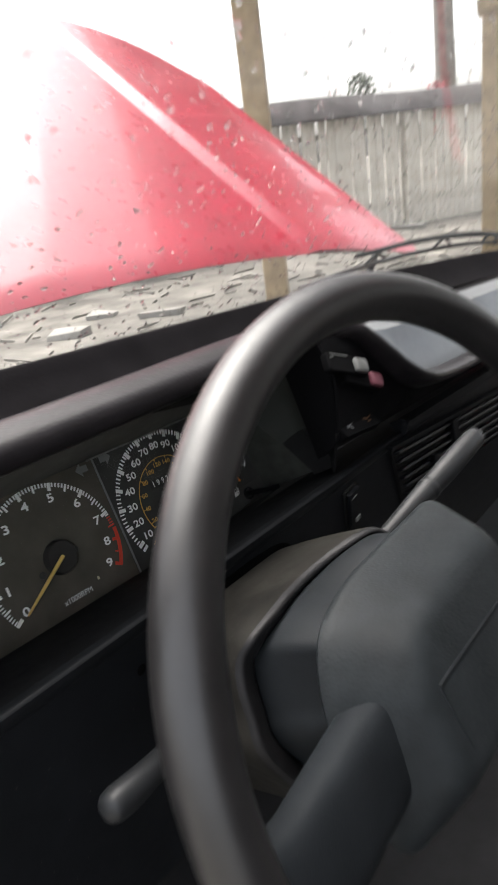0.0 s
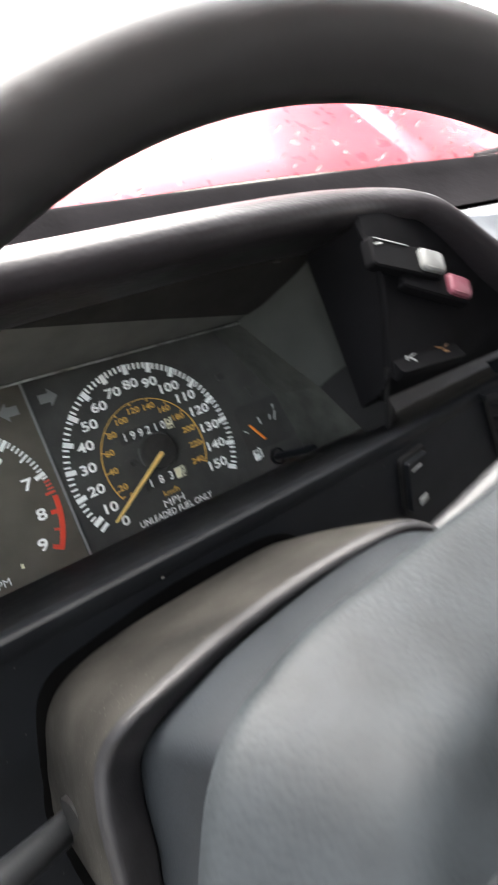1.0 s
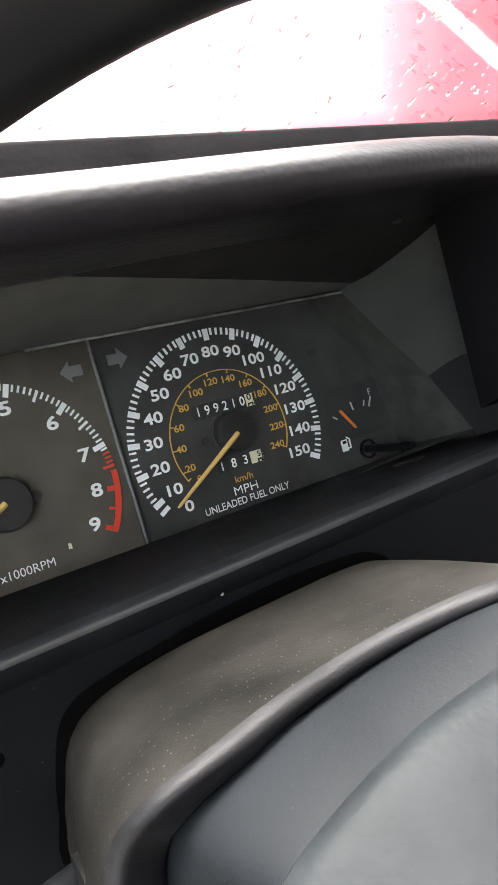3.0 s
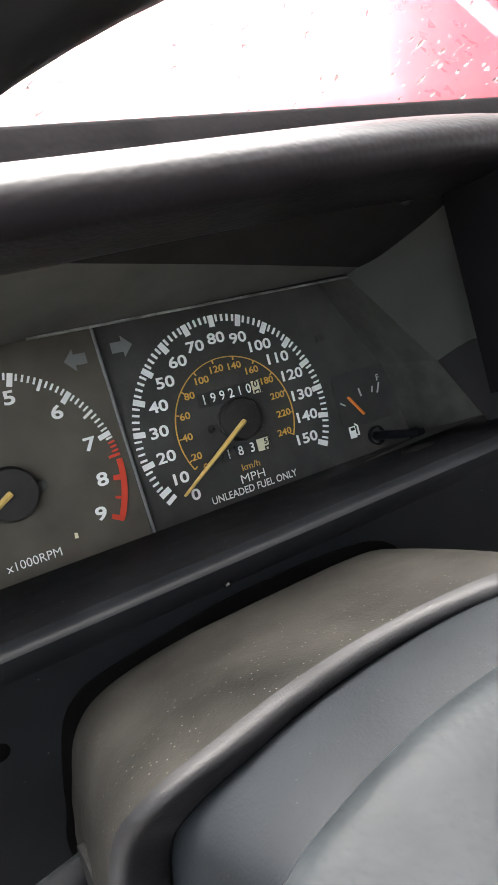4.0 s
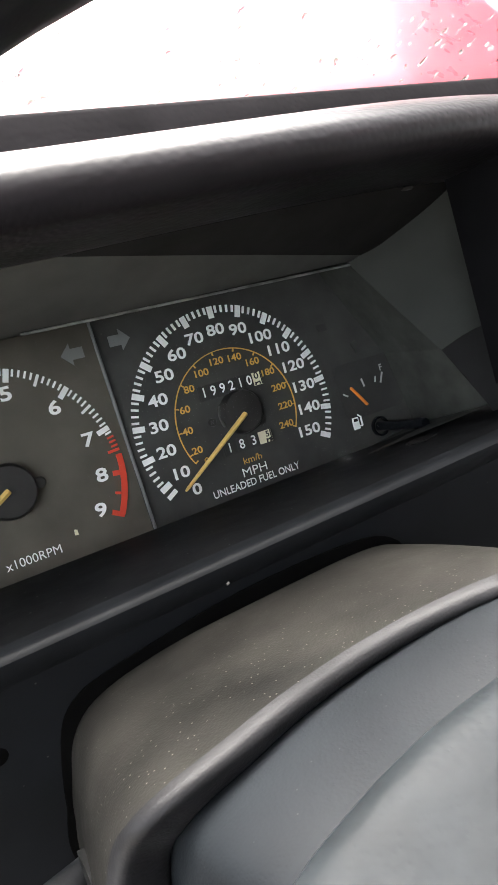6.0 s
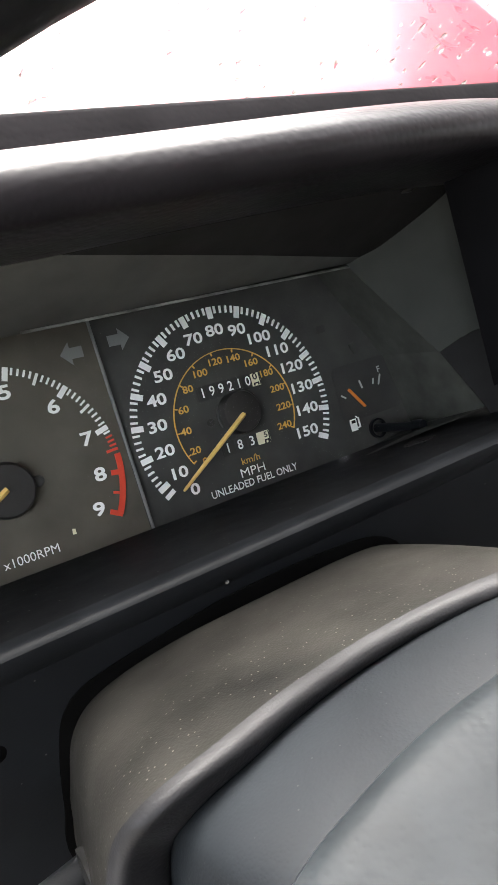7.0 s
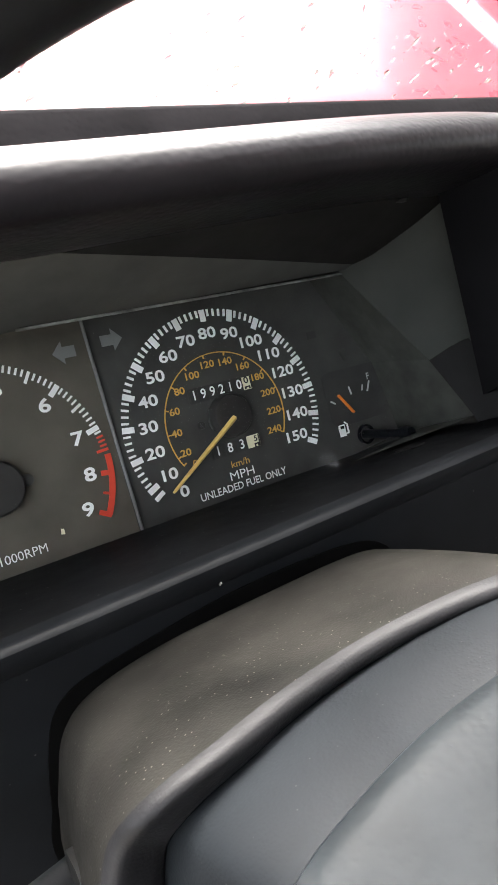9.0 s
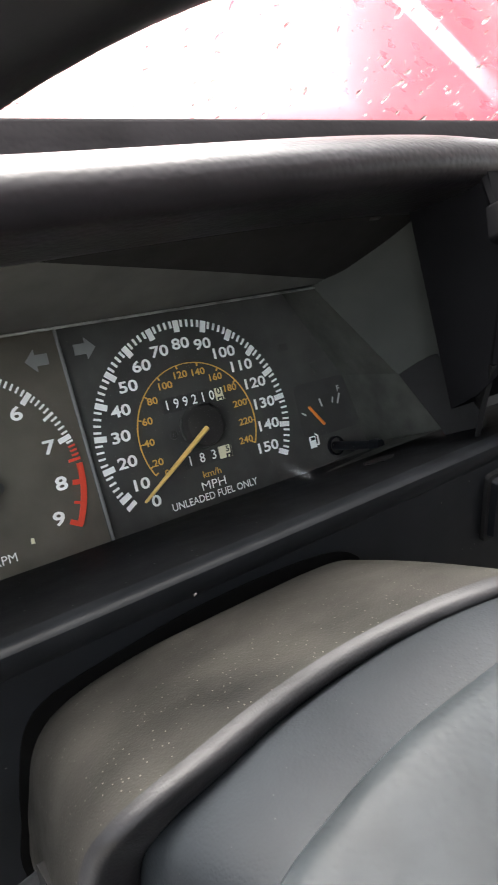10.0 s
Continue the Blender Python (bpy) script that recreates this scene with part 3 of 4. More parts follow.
def stalks():
    t = thing("wiper_stalk", at(0.02, -0.062, 0.15), "glossy grey wiper stalk on the steering column", "stalk")
    p = smooth_line([(-0.01, -0.066, 0.145), (0.02, -0.0610, 0.150), (0.045, -0.0560, 0.155), (0.062, -0.0525, 0.1585)], 8)
    part("lever", tube(p, [0.0050, 0.0052, 0.0056, 0.006, 0.0065, 0.0070, 0.0072, 0.0074]), STALK, t, xf=D)
    part("collar", tube([(0.062, -0.0525, 0.1585), (0.0635, -0.0522, 0.1588), (0.0665, -0.0516, 0.1594), (0.068, -0.0513, 0.1597)], [0.0070, 0.0080, 0.0080, 0.0070]), STALK, t, xf=D)
    p = smooth_line([(0.068, -0.0513, 0.1597), (0.085, -0.0475, 0.164), (0.105, -0.0432, 0.168), (0.128, -0.0395, 0.171), (0.1345, -0.0386, 0.172)], 12)
    part("grip", tube(p, [0.0074, 0.0076, 0.0078, 0.008, 0.008, 0.008, 0.008, 0.0078, 0.0076, 0.007, 0.0055, 0.002]), STALK, t, "smooth grey grip", xf=D)
    t = thing("turn_signal_stalk", at(-0.11, -0.095, 0.11), "dark grey turn signal stalk on the steering column", "stalk")
    p = smooth_line([(-0.105, -0.098, 0.082), (-0.125, -0.0945, 0.094), (-0.155, -0.0900, 0.111), (-0.178, -0.0870, 0.119), (-0.191, -0.0860, 0.120), (-0.196, -0.0855, 0.1205)], 14)
    part("lever", tube(p, [0.0045, 0.0046, 0.0048, 0.005, 0.0053, 0.0057, 0.0062, 0.0066, 0.0070, 0.0072, 0.0071, 0.0066, 0.0055, 0.0025]), STALK, t, xf=D)


# ---- instruments ----
def label_text(body, u, v, size, m, parent, name, w=0.0007, wide=1.15, bold=0.0, align="CENTER", turn=0.0):
    cu = bpy.data.curves.new(name, "FONT")
    cu.body, cu.size, cu.align_x, cu.align_y, cu.offset, cu.resolution_u = body, size, align, "CENTER", bold, 3
    cu.materials.append(m)
    ob = new(name, cu)
    ob.parent = parent
    ob.matrix_parent_inverse = Matrix.Translation(-parent.location)
    ob.matrix_basis = D @ Matrix.Translation((u, v, w)) @ Matrix.Rotation(turn, 4, "Z") @ Matrix.Diagonal((wide, 1, 1, 1))
    return ob


def marks(items, w=0.0004, t=0.0003):
    """Flat printed bars: (centre u, centre v, length, width, angle of the length)."""
    bm = bmesh.new()
    for u, v, ln, wd, a in items:
        dx, dy = math.cos(a), math.sin(a)
        q = [(u + s1 * dx * ln / 2 - s2 * dy * wd / 2, v + s1 * dy * ln / 2 + s2 * dx * wd / 2) for s1, s2 in ((-1, -1), (1, -1), (1, 1), (-1, 1))]
        lo = [bm.verts.new((*p, 0.0)) for p in q]
        hi = [bm.verts.new((*p, w + t)) for p in q]
        bm.faces.new(hi)
        for k in range(4):
            bm.faces.new((lo[k], lo[(k + 1) % 4], hi[(k + 1) % 4], hi[k]))
    return bm


def arc_band(cu, cv, r0, r1, a0, a1, w, n=48):
    rows = []
    for i in range(n + 1):
        a = radians(lerp(a0, a1, i / n))
        s, c = math.sin(a), math.cos(a)
        rows.append([(cu + r0 * s, cv + r0 * c, 0), (cu + r0 * s, cv + r0 * c, w), (cu + r1 * s, cv + r1 * c, w), (cu + r1 * s, cv + r1 * c, 0)])
    return loft(rows)


def needle_mesh(cu, cv, ang, ln, tail, w, wd):
    a = radians(ang)
    d, n = Vector((math.sin(a), math.cos(a), 0)), Vector((math.cos(a), -math.sin(a), 0))
    o = Vector((cu, cv, w))
    secs = []
    for f, k in ((-tail, 0.9), (-tail + 0.001, 1.0), (0.0, 1.0), (ln * 0.5, 0.8), (ln * 0.97, 0.5), (ln, 0.3)):
        p = o + d * f
        h = 0.0011
        secs.append([p - n * wd * k + Vector((0, 0, -h)), p + n * wd * k + Vector((0, 0, -h)), p + n * wd * k, p + Vector((0, 0, h * k)), p - n * wd * k])
    return loft(secs)


def cap_mesh(cu, cv, r, h):
    return loft([[(cu + q * r * math.cos(2 * math.pi * k / 32), cv + q * r * math.sin(2 * math.pi * k / 32), w) for k in range(32)] for q, w in ((1.06, 0.0), (1.04, h * 0.2), (1.0, h * 0.75), (0.94, h * 0.95), (0.85, h))])


def cluster():
    c = thing("instrument_cluster", at(0, -0.05, 0), "black instrument cluster with speedometer, tachometer and fuel gauge", "instrument cluster")
    # speedometer
    sp = part("speedometer", loft([[(u, v, w) for u, v in ((-0.0522, -0.060), (0.13, -0.060), (0.13, 0.068), (-0.0545, 0.068))] for w in (-0.004, 0.0)]), FACE, c, "matt black speedometer face with white and amber print", xf=D, smooth=False)

    def ang(mph):
        return -132.26 + 1.66 * mph

    items = []
    for mph in range(10, 151, 2):
        a = radians(ang(mph))
        big = mph % 10 == 0
        ln, wd = (0.0052, 0.0025) if big else (0.0031, 0.00092)
        rc = 0.0494 - ln / 2
        items.append((rc * math.sin(a), rc * math.cos(a), ln, wd, math.pi / 2 - a))
    a = radians(-120.6)
    items.append((0.0469 * math.sin(a), 0.0469 * math.cos(a), 0.0050, 0.0019, math.pi / 2 - a))
    part("scale_marks", marks(items), WHITE, sp, "white tick marks", xf=D, smooth=False)
    for mph in range(10, 151, 10):
        a = radians(ang(mph))
        r = 0.0388 - (0.0021 if mph >= 100 else 0.0008) * abs(math.sin(a))
        label_text(str(mph), r * math.sin(a), r * math.cos(a), 0.0067, WHITE, sp, "numeral", wide=1.34, bold=0.00017)
    label_text("0", 0.0385 * math.sin(radians(-131)), 0.0385 * math.cos(radians(-131)), 0.0067, WHITE, sp, "numeral", wide=1.34, bold=0.00017)
    part("inner_ring", arc_band(0, 0, 0.02985, 0.03025, -119, 116, 0.0006, 72), AMBER, sp, "thin amber ring", xf=D)
    items = []
    for km in range(0, 241, 20):
        a = radians(max(ang(km / 1.609), -119))
        items.append((0.0293 * math.sin(a), 0.0293 * math.cos(a), 0.0018, 0.0005, math.pi / 2 - a))
        r = 0.0258 - (0.0012 if km >= 100 else 0.0) * abs(math.sin(a))
        if km == 0:
            a -= 0.12
        label_text(str(km), r * math.sin(a), r * math.cos(a), 0.0043, AMBER, sp, "small_numeral", wide=1.2, bold=0.00010)
    part("inner_marks", marks(items), AMBER, sp, xf=D, smooth=False)
    label_text("km/h", 0.0006, -0.0205, 0.0043, AMBER, sp, "unit_print", bold=0.00003)
    label_text("MPH", 0.0002, -0.0256, 0.0056, WHITE, sp, "unit_print", wide=1.2)
    label_text("UNLEADED FUEL ONLY", 0.0001, -0.0305, 0.0047, WHITE, sp, "fuel_notice", wide=0.92, bold=0.00006)
    # counters
    odo = part("odometer", plate(rounded(-0.0162, 0.0166, 0.0100, 0.0166, 0.0004, 2), 0.0, 0.0007), GAUGEBLK, sp, "black odometer drums with a cream last drum", xf=D, smooth=False)
    for i, ch in enumerate("199210"):
        u = -0.0136 + 0.0046 * i
        part("drum", plate(rounded(u - 0.0021, u + 0.0021, 0.0104, 0.0162, 0.0003, 2), 0.0007, 0.0011), GAUGEBLK, odo, xf=D, smooth=False)
        label_text(ch, u, 0.0133, 0.0060, WHITE, odo, "digit", w=0.0013, wide=0.95, bold=0.00008)
    part("cream_drum", plate(rounded(0.0114, 0.0164, 0.0104, 0.0162, 0.0003, 2), 0.0007, 0.0012), CREAM, odo, "cream tenths drum", xf=D, smooth=False)
    label_text("0", 0.0133, 0.0146, 0.0042, BLACKINK, odo, "digit", w=0.0015, wide=1.2, bold=0.00008)
    part("digit_edge", marks([(0.0124, 0.0113, 0.0013, 0.0007, 1.3), (0.0137, 0.0117, 0.0020, 0.0006, 0.1), (0.0146, 0.0111, 0.0010, 0.0006, 1.6)], 0.0014, 0.0002), BLACKINK, odo, "lower digit half turned out of sight", xf=D, smooth=False)
    part("drum_flank", marks([(0.0156, 0.0133, 0.0056, 0.0003, math.pi / 2), (0.0161, 0.0133, 0.0056, 0.0002, math.pi / 2)], 0.0014, 0.0002), GAUGEBLK, odo, "ribbed edge of the tenths drum", xf=D, smooth=False)
    trip = part("trip_counter", plate(rounded(-0.0120, 0.0132, -0.0160, -0.0098, 0.0004, 2), 0.0, 0.0007), GAUGEBLK, sp, "black trip drums with a cream last drum", xf=D, smooth=False)
    for i, ch in enumerate("183"):
        u = -0.0090 + 0.0062 * i
        part("drum", plate(rounded(u - 0.0024, u + 0.0024, -0.0157, -0.0101, 0.0003, 2), 0.0007, 0.0011), GAUGEBLK, trip, xf=D, smooth=False)
        label_text(ch, u, -0.0129, 0.0060, WHITE, trip, "digit", w=0.0013, wide=0.95, bold=0.00008)
    part("cream_drum", plate(rounded(0.0064, 0.0130, -0.0157, -0.0101, 0.0003, 2), 0.0007, 0.0012), CREAM, trip, "cream tenths drum", xf=D, smooth=False)
    label_text("5", 0.0108, -0.0120, 0.0036, BLACKINK, trip, "digit", w=0.0015, wide=1.15, bold=0.00008)
    part("digit_edge", marks([(0.0100, -0.0148, 0.0018, 0.0006, 1.5), (0.0109, -0.0143, 0.0022, 0.0006, 0.2), (0.0118, -0.0149, 0.0015, 0.0006, 1.5)], 0.0014, 0.0002), BLACKINK, trip, "lower digit half turned out of sight", xf=D, smooth=False)
    part("drum_flank", marks([(0.0125, -0.0129, 0.0054, 0.0004, math.pi / 2)], 0.0014, 0.0002), BLACKINK, trip, "dark edge of the tenths drum", xf=D, smooth=False)
    part("hub_cap", cap_mesh(0.0012, 0.0012, 0.0095, 0.0052), HUBCAP, sp, "black needle hub", xf=D)
    part("hub_collar", arc_band(0.0012, 0.0012, 0.0101, 0.0108, -115, -62, 0.0016, 16), SHELL, sp, "thin raised arc beside the hub", xf=D)
    part("needle", needle_mesh(-0.0004, -0.0008, -122.6, 0.0425, 0.0015, 0.0062, 0.0011), NEEDLE, sp, "sun-faded yellow needle resting by zero", xf=D)
    for u, v in ((-0.0133, 0.0002),):
        sc = part("screw", cap_mesh(u, v, 0.0018, 0.0007), HUBCAP, sp, "small dark screw", xf=D)
        part("slot", marks([(u, v, 0.0022, 0.0005, 0.7), (u, v, 0.0022, 0.0005, 2.2)], 0.0008, 0.0002), BLACKINK, sc, xf=D, smooth=False)
    # tachometer
    tc = part("tachometer", loft([[(u, v, w) for u, v in ((-0.20, -0.060), (-0.0523, -0.060), (-0.0546, 0.068), (-0.20, 0.068))] for w in (-0.004, 0.0)]), TFACE, c, "brownish black tachometer face with a red band", xf=D, smooth=False)
    cu, cv = -0.1035, -0.0022
    stops = (-122.0, -97.0, -68.5, -40.0, -11.5, 17.0, 46.0, 74.0, 97.5, 119.0)

    def tang(k):
        i = min(int(k), 8)
        return lerp(stops[i], stops[i + 1], k - i)

    items, reds = [], []
    for j in range(0, 91):
        k = j / 10
        a = radians(tang(k))
        if j % 10 == 0:
            ln, wd = 0.0052, 0.0021
        elif j % 5 == 0:
            ln, wd = 0.0048, 0.0011
        else:
            ln, wd = 0.0027, 0.0008
        if k > 7.55 and j % 5:
            continue
        rc = 0.0470 - ln / 2
        (reds if k > 7.15 else items).append((cu + rc * math.sin(a), cv + rc * math.cos(a), ln, wd, math.pi / 2 - a))
    part("scale_marks", marks(items), WHITE, tc, "white tick marks", xf=D, smooth=False)
    part("red_marks", marks(reds), REDPR, tc, "red tick marks", xf=D, smooth=False)
    part("red_band", arc_band(cu, cv, 0.0448, 0.0472, tang(7.6), tang(9.0), 0.0008), REDPR, tc, "red band", xf=D)
    for k in range(0, 10):
        a = radians(tang(k))
        label_text(str(k), cu + 0.0372 * math.sin(a), cv + 0.0372 * math.cos(a), 0.0075, WHITE, tc, "numeral", wide=1.34, bold=0.00020)
    label_text("x1000RPM", -0.1005, -0.0292, 0.0050, WHITE, tc, "unit_print", wide=0.98)
    part("hub_cap", cap_mesh(cu + 0.0012, cv, 0.0103, 0.0050), HUBCAP, tc, "black needle hub", xf=D)
    part("needle", needle_mesh(cu, cv, -122.0, 0.040, 0.0012, 0.0060, 0.0012), NEEDLE, tc, "sun-faded yellow needle at zero", xf=D)
    part("screw", cap_mesh(-0.0902, -0.0022, 0.0022, 0.0008), SHELL, tc, xf=D)
    part("screw", cap_mesh(-0.1168, -0.0075, 0.0022, 0.0008), SHELL, tc, xf=D)
    part("paint_chip", plate(((-0.0836, -0.0262), (-0.0822, -0.0264), (-0.0822, -0.0243), (-0.0833, -0.0240)), 0.0, 0.0006), CREAM, tc, "pale fleck", xf=D, smooth=False)
    # turn arrows
    for sx, cu2, cv2 in ((-1, -0.0637, 0.0425), (1, -0.0432, 0.0440)):
        sh = [(0.0046, 0.0), (0.0004, 0.0045), (0.0004, 0.0022), (-0.0046, 0.0022), (-0.0046, -0.0022), (0.0004, -0.0022), (0.0004, -0.0045)]
        part("turn_arrow", plate([(cu2 + sx * x, cv2 + y) for x, y in (sh if sx > 0 else sh[::-1])], 0.0, 0.0006), GREYPR, c, "unlit grey turn arrow", xf=D, smooth=False)
    part("divider", tube([(-0.0541, 0.056, 0.001), (-0.0518, -0.040, 0.001)], 0.0007, 8), GREYPR, c, "thin grey dividing strip", xf=D)
    # fuel gauge
    fg = part("fuel_gauge", plate(rounded(0.0555, 0.0935, -0.0190, 0.0085, 0.004), 0.0, 0.0003), GAUGEBLK, c, "black fuel gauge below a quarter", xf=D, smooth=False)
    a = math.atan2(-0.0141 + 0.0033, 0.0700 - 0.0624)
    part("needle", marks([(0.0662, -0.0087, 0.0126, 0.0009, a)], 0.0011, 0.0006), ORANGE, fg, "orange needle", xf=D, smooth=False)
    part("scale_marks", marks([(0.0709, -0.0028, 0.0042, 0.0008, 1.75), (0.0789, -0.0030, 0.0030, 0.0006, 1.2), (0.0829, -0.0030, 0.0055, 0.0008, 1.1), (0.0936, 0.0020, 0.0045, 0.0004, 1.7), (0.0944, -0.0085, 0.0065, 0.0004, 1.75), (0.0589, -0.0064, 0.003, 0.0007, -0.6)]), FADEDPR, fg, xf=D, smooth=False)
    label_text("F", 0.0838, 0.0018, 0.0046, FADEDPR, fg, "letter", wide=1.0, bold=0.00005)
    icon = marks([(0.0606, -0.0210, 0.0058, 0.0036, math.pi / 2), (0.0642, -0.0205, 0.0046, 0.0006, math.pi / 2), (0.0630, -0.0228, 0.0026, 0.0006, 0), (0.0634, -0.0178, 0.0022, 0.0006, -0.7)])
    part("fuel_symbol", icon, WHITE, c, "white fuel pump symbol", xf=D, smooth=False)
    part("fuel_symbol_window", marks([(0.0606, -0.0194, 0.0014, 0.0022, math.pi / 2)], 0.0006, 0.0004), DRUM, c, xf=D, smooth=False)
    part("dim_symbol", marks([(0.0558, 0.0281, 0.0050, 0.0036, 0)]), GAUGEBLK, c, "unlit tell-tale", xf=D, smooth=False)
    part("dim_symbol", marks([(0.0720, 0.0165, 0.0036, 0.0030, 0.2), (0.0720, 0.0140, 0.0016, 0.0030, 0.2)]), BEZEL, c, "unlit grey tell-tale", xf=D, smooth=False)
    # trip reset stem
    part("reset_socket", arc_band(0.0742, -0.0262, 0.0040, 0.0050, 0, 360, 0.0016, 32), PANEL, c, xf=D)
    st = part("reset_stem", tube([(0.0742, -0.0262, 0.0), (0.0746, -0.0268, 0.012), (0.0750, -0.0274, 0.026)], [0.0024, 0.0022, 0.0020]), PANEL, c, "black trip reset stem", xf=D)
    part("tip", tube([(0.0750, -0.0274, 0.026), (0.0751, -0.0275, 0.029), (0.0751, -0.0276, 0.032)], [0.0028, 0.0029, 0.0024]), PANEL, st, xf=D)
    # bezel round the faces and the clear lens
    face = [(-0.21, 0.0560, 0.0), (-0.09, 0.0560, 0.0), (0.0625, 0.0545, 0.0), (0.0889, 0.0082, 0.0), (0.0968, -0.0311, 0.0), (0.02, -0.0385, 0.0), (-0.21, -0.0400, 0.0)]
    rim = [(-0.21, 0.0435, 0.046), (-0.09, 0.0466, 0.045), (0.0600, 0.0500, 0.0270), (0.0835, 0.0030, 0.045), (0.0880, -0.0250, 0.059), (0.02, -0.0296, 0.043), (-0.21, -0.0330, 0.042)]
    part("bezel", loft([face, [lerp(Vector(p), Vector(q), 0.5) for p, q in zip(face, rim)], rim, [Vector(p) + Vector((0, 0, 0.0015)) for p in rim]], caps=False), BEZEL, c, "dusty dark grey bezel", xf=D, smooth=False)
    # pale colour stands in for the highlight along the lens edge
    part("lens_edge", tube([Vector(p) + Vector((0, 0, 0.0015)) for p in rim[1:5]], 0.0005, 6), EDGEGLINT, c, "lens edge coloured pale as a highlight", xf=D)
    bm = bmesh.new()
    bm.faces.new([bm.verts.new(Vector(p) + Vector((0, 0, 0.002))) for p in rim])
    bmesh.ops.triangulate(bm, faces=bm.faces[:])
    ln = part("lens", bm, LENS, c, "clear plastic lens", xf=D, smooth=False)
    ln.visible_shadow = False
    return c


# ---- switches and vent ----
def switches():
    for nm, u, v, w, tilt, btn, lab in (("defogger_switch", 0.0835, 0.0415, 0.1245, -18, PALEBTN, "black rocker switch with a pale lit end"), ("hazard_switch", 0.1005, 0.0285, 0.1220, -22, PINK, "black rocker switch with a faded red end")):
        s = thing(nm, at(u, v, w), lab + " on the dash", "switch", "switches beside the instruments")
        m = D @ Matrix.Translation((u, v, w)) @ Matrix.Rotation(radians(tilt), 4, "Z") @ Matrix.Rotation(radians(-6), 4, "X")
        part("housing", loft([[(a, b, -0.004) for a, b in rounded(-0.0230, 0.0215, -0.0068, 0.0068, 0.002)], [(a, b, 0.0008) for a, b in rounded(-0.0230, 0.0215, -0.0068, 0.0068, 0.002)], [(a * 0.97, b * 0.9, 0.0016) for a, b in rounded(-0.0230, 0.0215, -0.0068, 0.0068, 0.002)]]), BLACKTRIM, s, xf=m)
        part("button", loft([[(a, b, 0.0010) for a, b in rounded(0.006, 0.0205, -0.0052, 0.0052, 0.0022)], [(a, b, 0.0034) for a, b in rounded(0.006, 0.0205, -0.0052, 0.0052, 0.0022)], [(0.0132 + (a - 0.0132) * 0.85, b * 0.82, 0.0044) for a, b in rounded(0.006, 0.0205, -0.0052, 0.0052, 0.0022)]]), btn, s, "pale grey end" if btn is PALEBTN else "faded red end", xf=m)
        part("legend", marks([(-0.0185, 0.0035, 0.0045, 0.0009, 0.3), (-0.010, 0.0058, 0.020, 0.0005, 0.0)], 0.0018, 0.0003), GREYPR, s, "worn pale legend", xf=m, smooth=False)
    # dimmer slide under the switches
    s = thing("dimmer_control", at(0.09, -0.008, 0.118), "black dimmer control with worn amber legend", "switch")
    m = D @ Matrix.Translation((0.092, -0.001, 0.1110)) @ Matrix.Rotation(radians(-4), 4, "Z") @ Matrix.Rotation(radians(-30), 4, "X")
    part("housing", loft([[(a, b, -0.006) for a, b in rounded(-0.024, 0.024, -0.006, 0.006, 0.002)], [(a, b, 0.0003) for a, b in rounded(-0.024, 0.024, -0.006, 0.006, 0.002)]]), BLACKTRIM, s, xf=m)
    part("legend", marks([(-0.011, 0.0015, 0.009, 0.0006, 0.25), (-0.012, -0.0005, 0.004, 0.0008, -0.9), (-0.015, 0.0008, 0.003, 0.0006, 1.1)], 0.0006, 0.0003), GREYPR, s, "worn legend", xf=m, smooth=False)
    part("legend", marks([(0.010, 0.002, 0.006, 0.0007, -0.4), (0.013, -0.001, 0.003, 0.0008, -0.1), (0.017, 0.0025, 0.004, 0.0006, 0.3)], 0.0006, 0.0003), DULLAMBER, s, "worn amber legend", xf=m, smooth=False)
    # rocker on the lower panel
    base = Matrix.Translation((0.0798, -0.0558, 0.098 + 0.45 * (-0.0558 + 0.032))) @ Matrix.Rotation(math.atan(0.45), 4, "X") @ Matrix.Rotation(radians(8), 4, "Z")
    s = thing("rocker_switch", at(0.08, -0.056, 0.088), "narrow black rocker switch on the lower dash panel", "switch")
    part("frame", loft([[(a, b, -0.002) for a, b in rounded(-0.0098, 0.0098, -0.0160, 0.0160, 0.002)], [(a, b, 0.0012) for a, b in rounded(-0.0098, 0.0098, -0.0160, 0.0160, 0.002)]]), DRUM, s, xf=D @ base)
    part("rocker", loft([[(a, b, 0.001) for a, b in rounded(-0.0078, 0.0078, -0.0140, 0.0140, 0.0015)], [(a, b, 0.0028 + 0.10 * abs(b)) for a, b in rounded(-0.0074, 0.0074, -0.0136, 0.0136, 0.0015)]]), PANEL, s, xf=D @ base)
    part("legend", marks([(0.001, -0.0098, 0.006, 0.0035, 0.1)], 0.0046, 0.0003), GREYPR, s, "pale legend", xf=D @ base, smooth=False)
    part("legend", marks([(-0.002, 0.0095, 0.007, 0.0009, 0.1)], 0.0042, 0.0003), GREYPR, s, xf=D @ base, smooth=False)


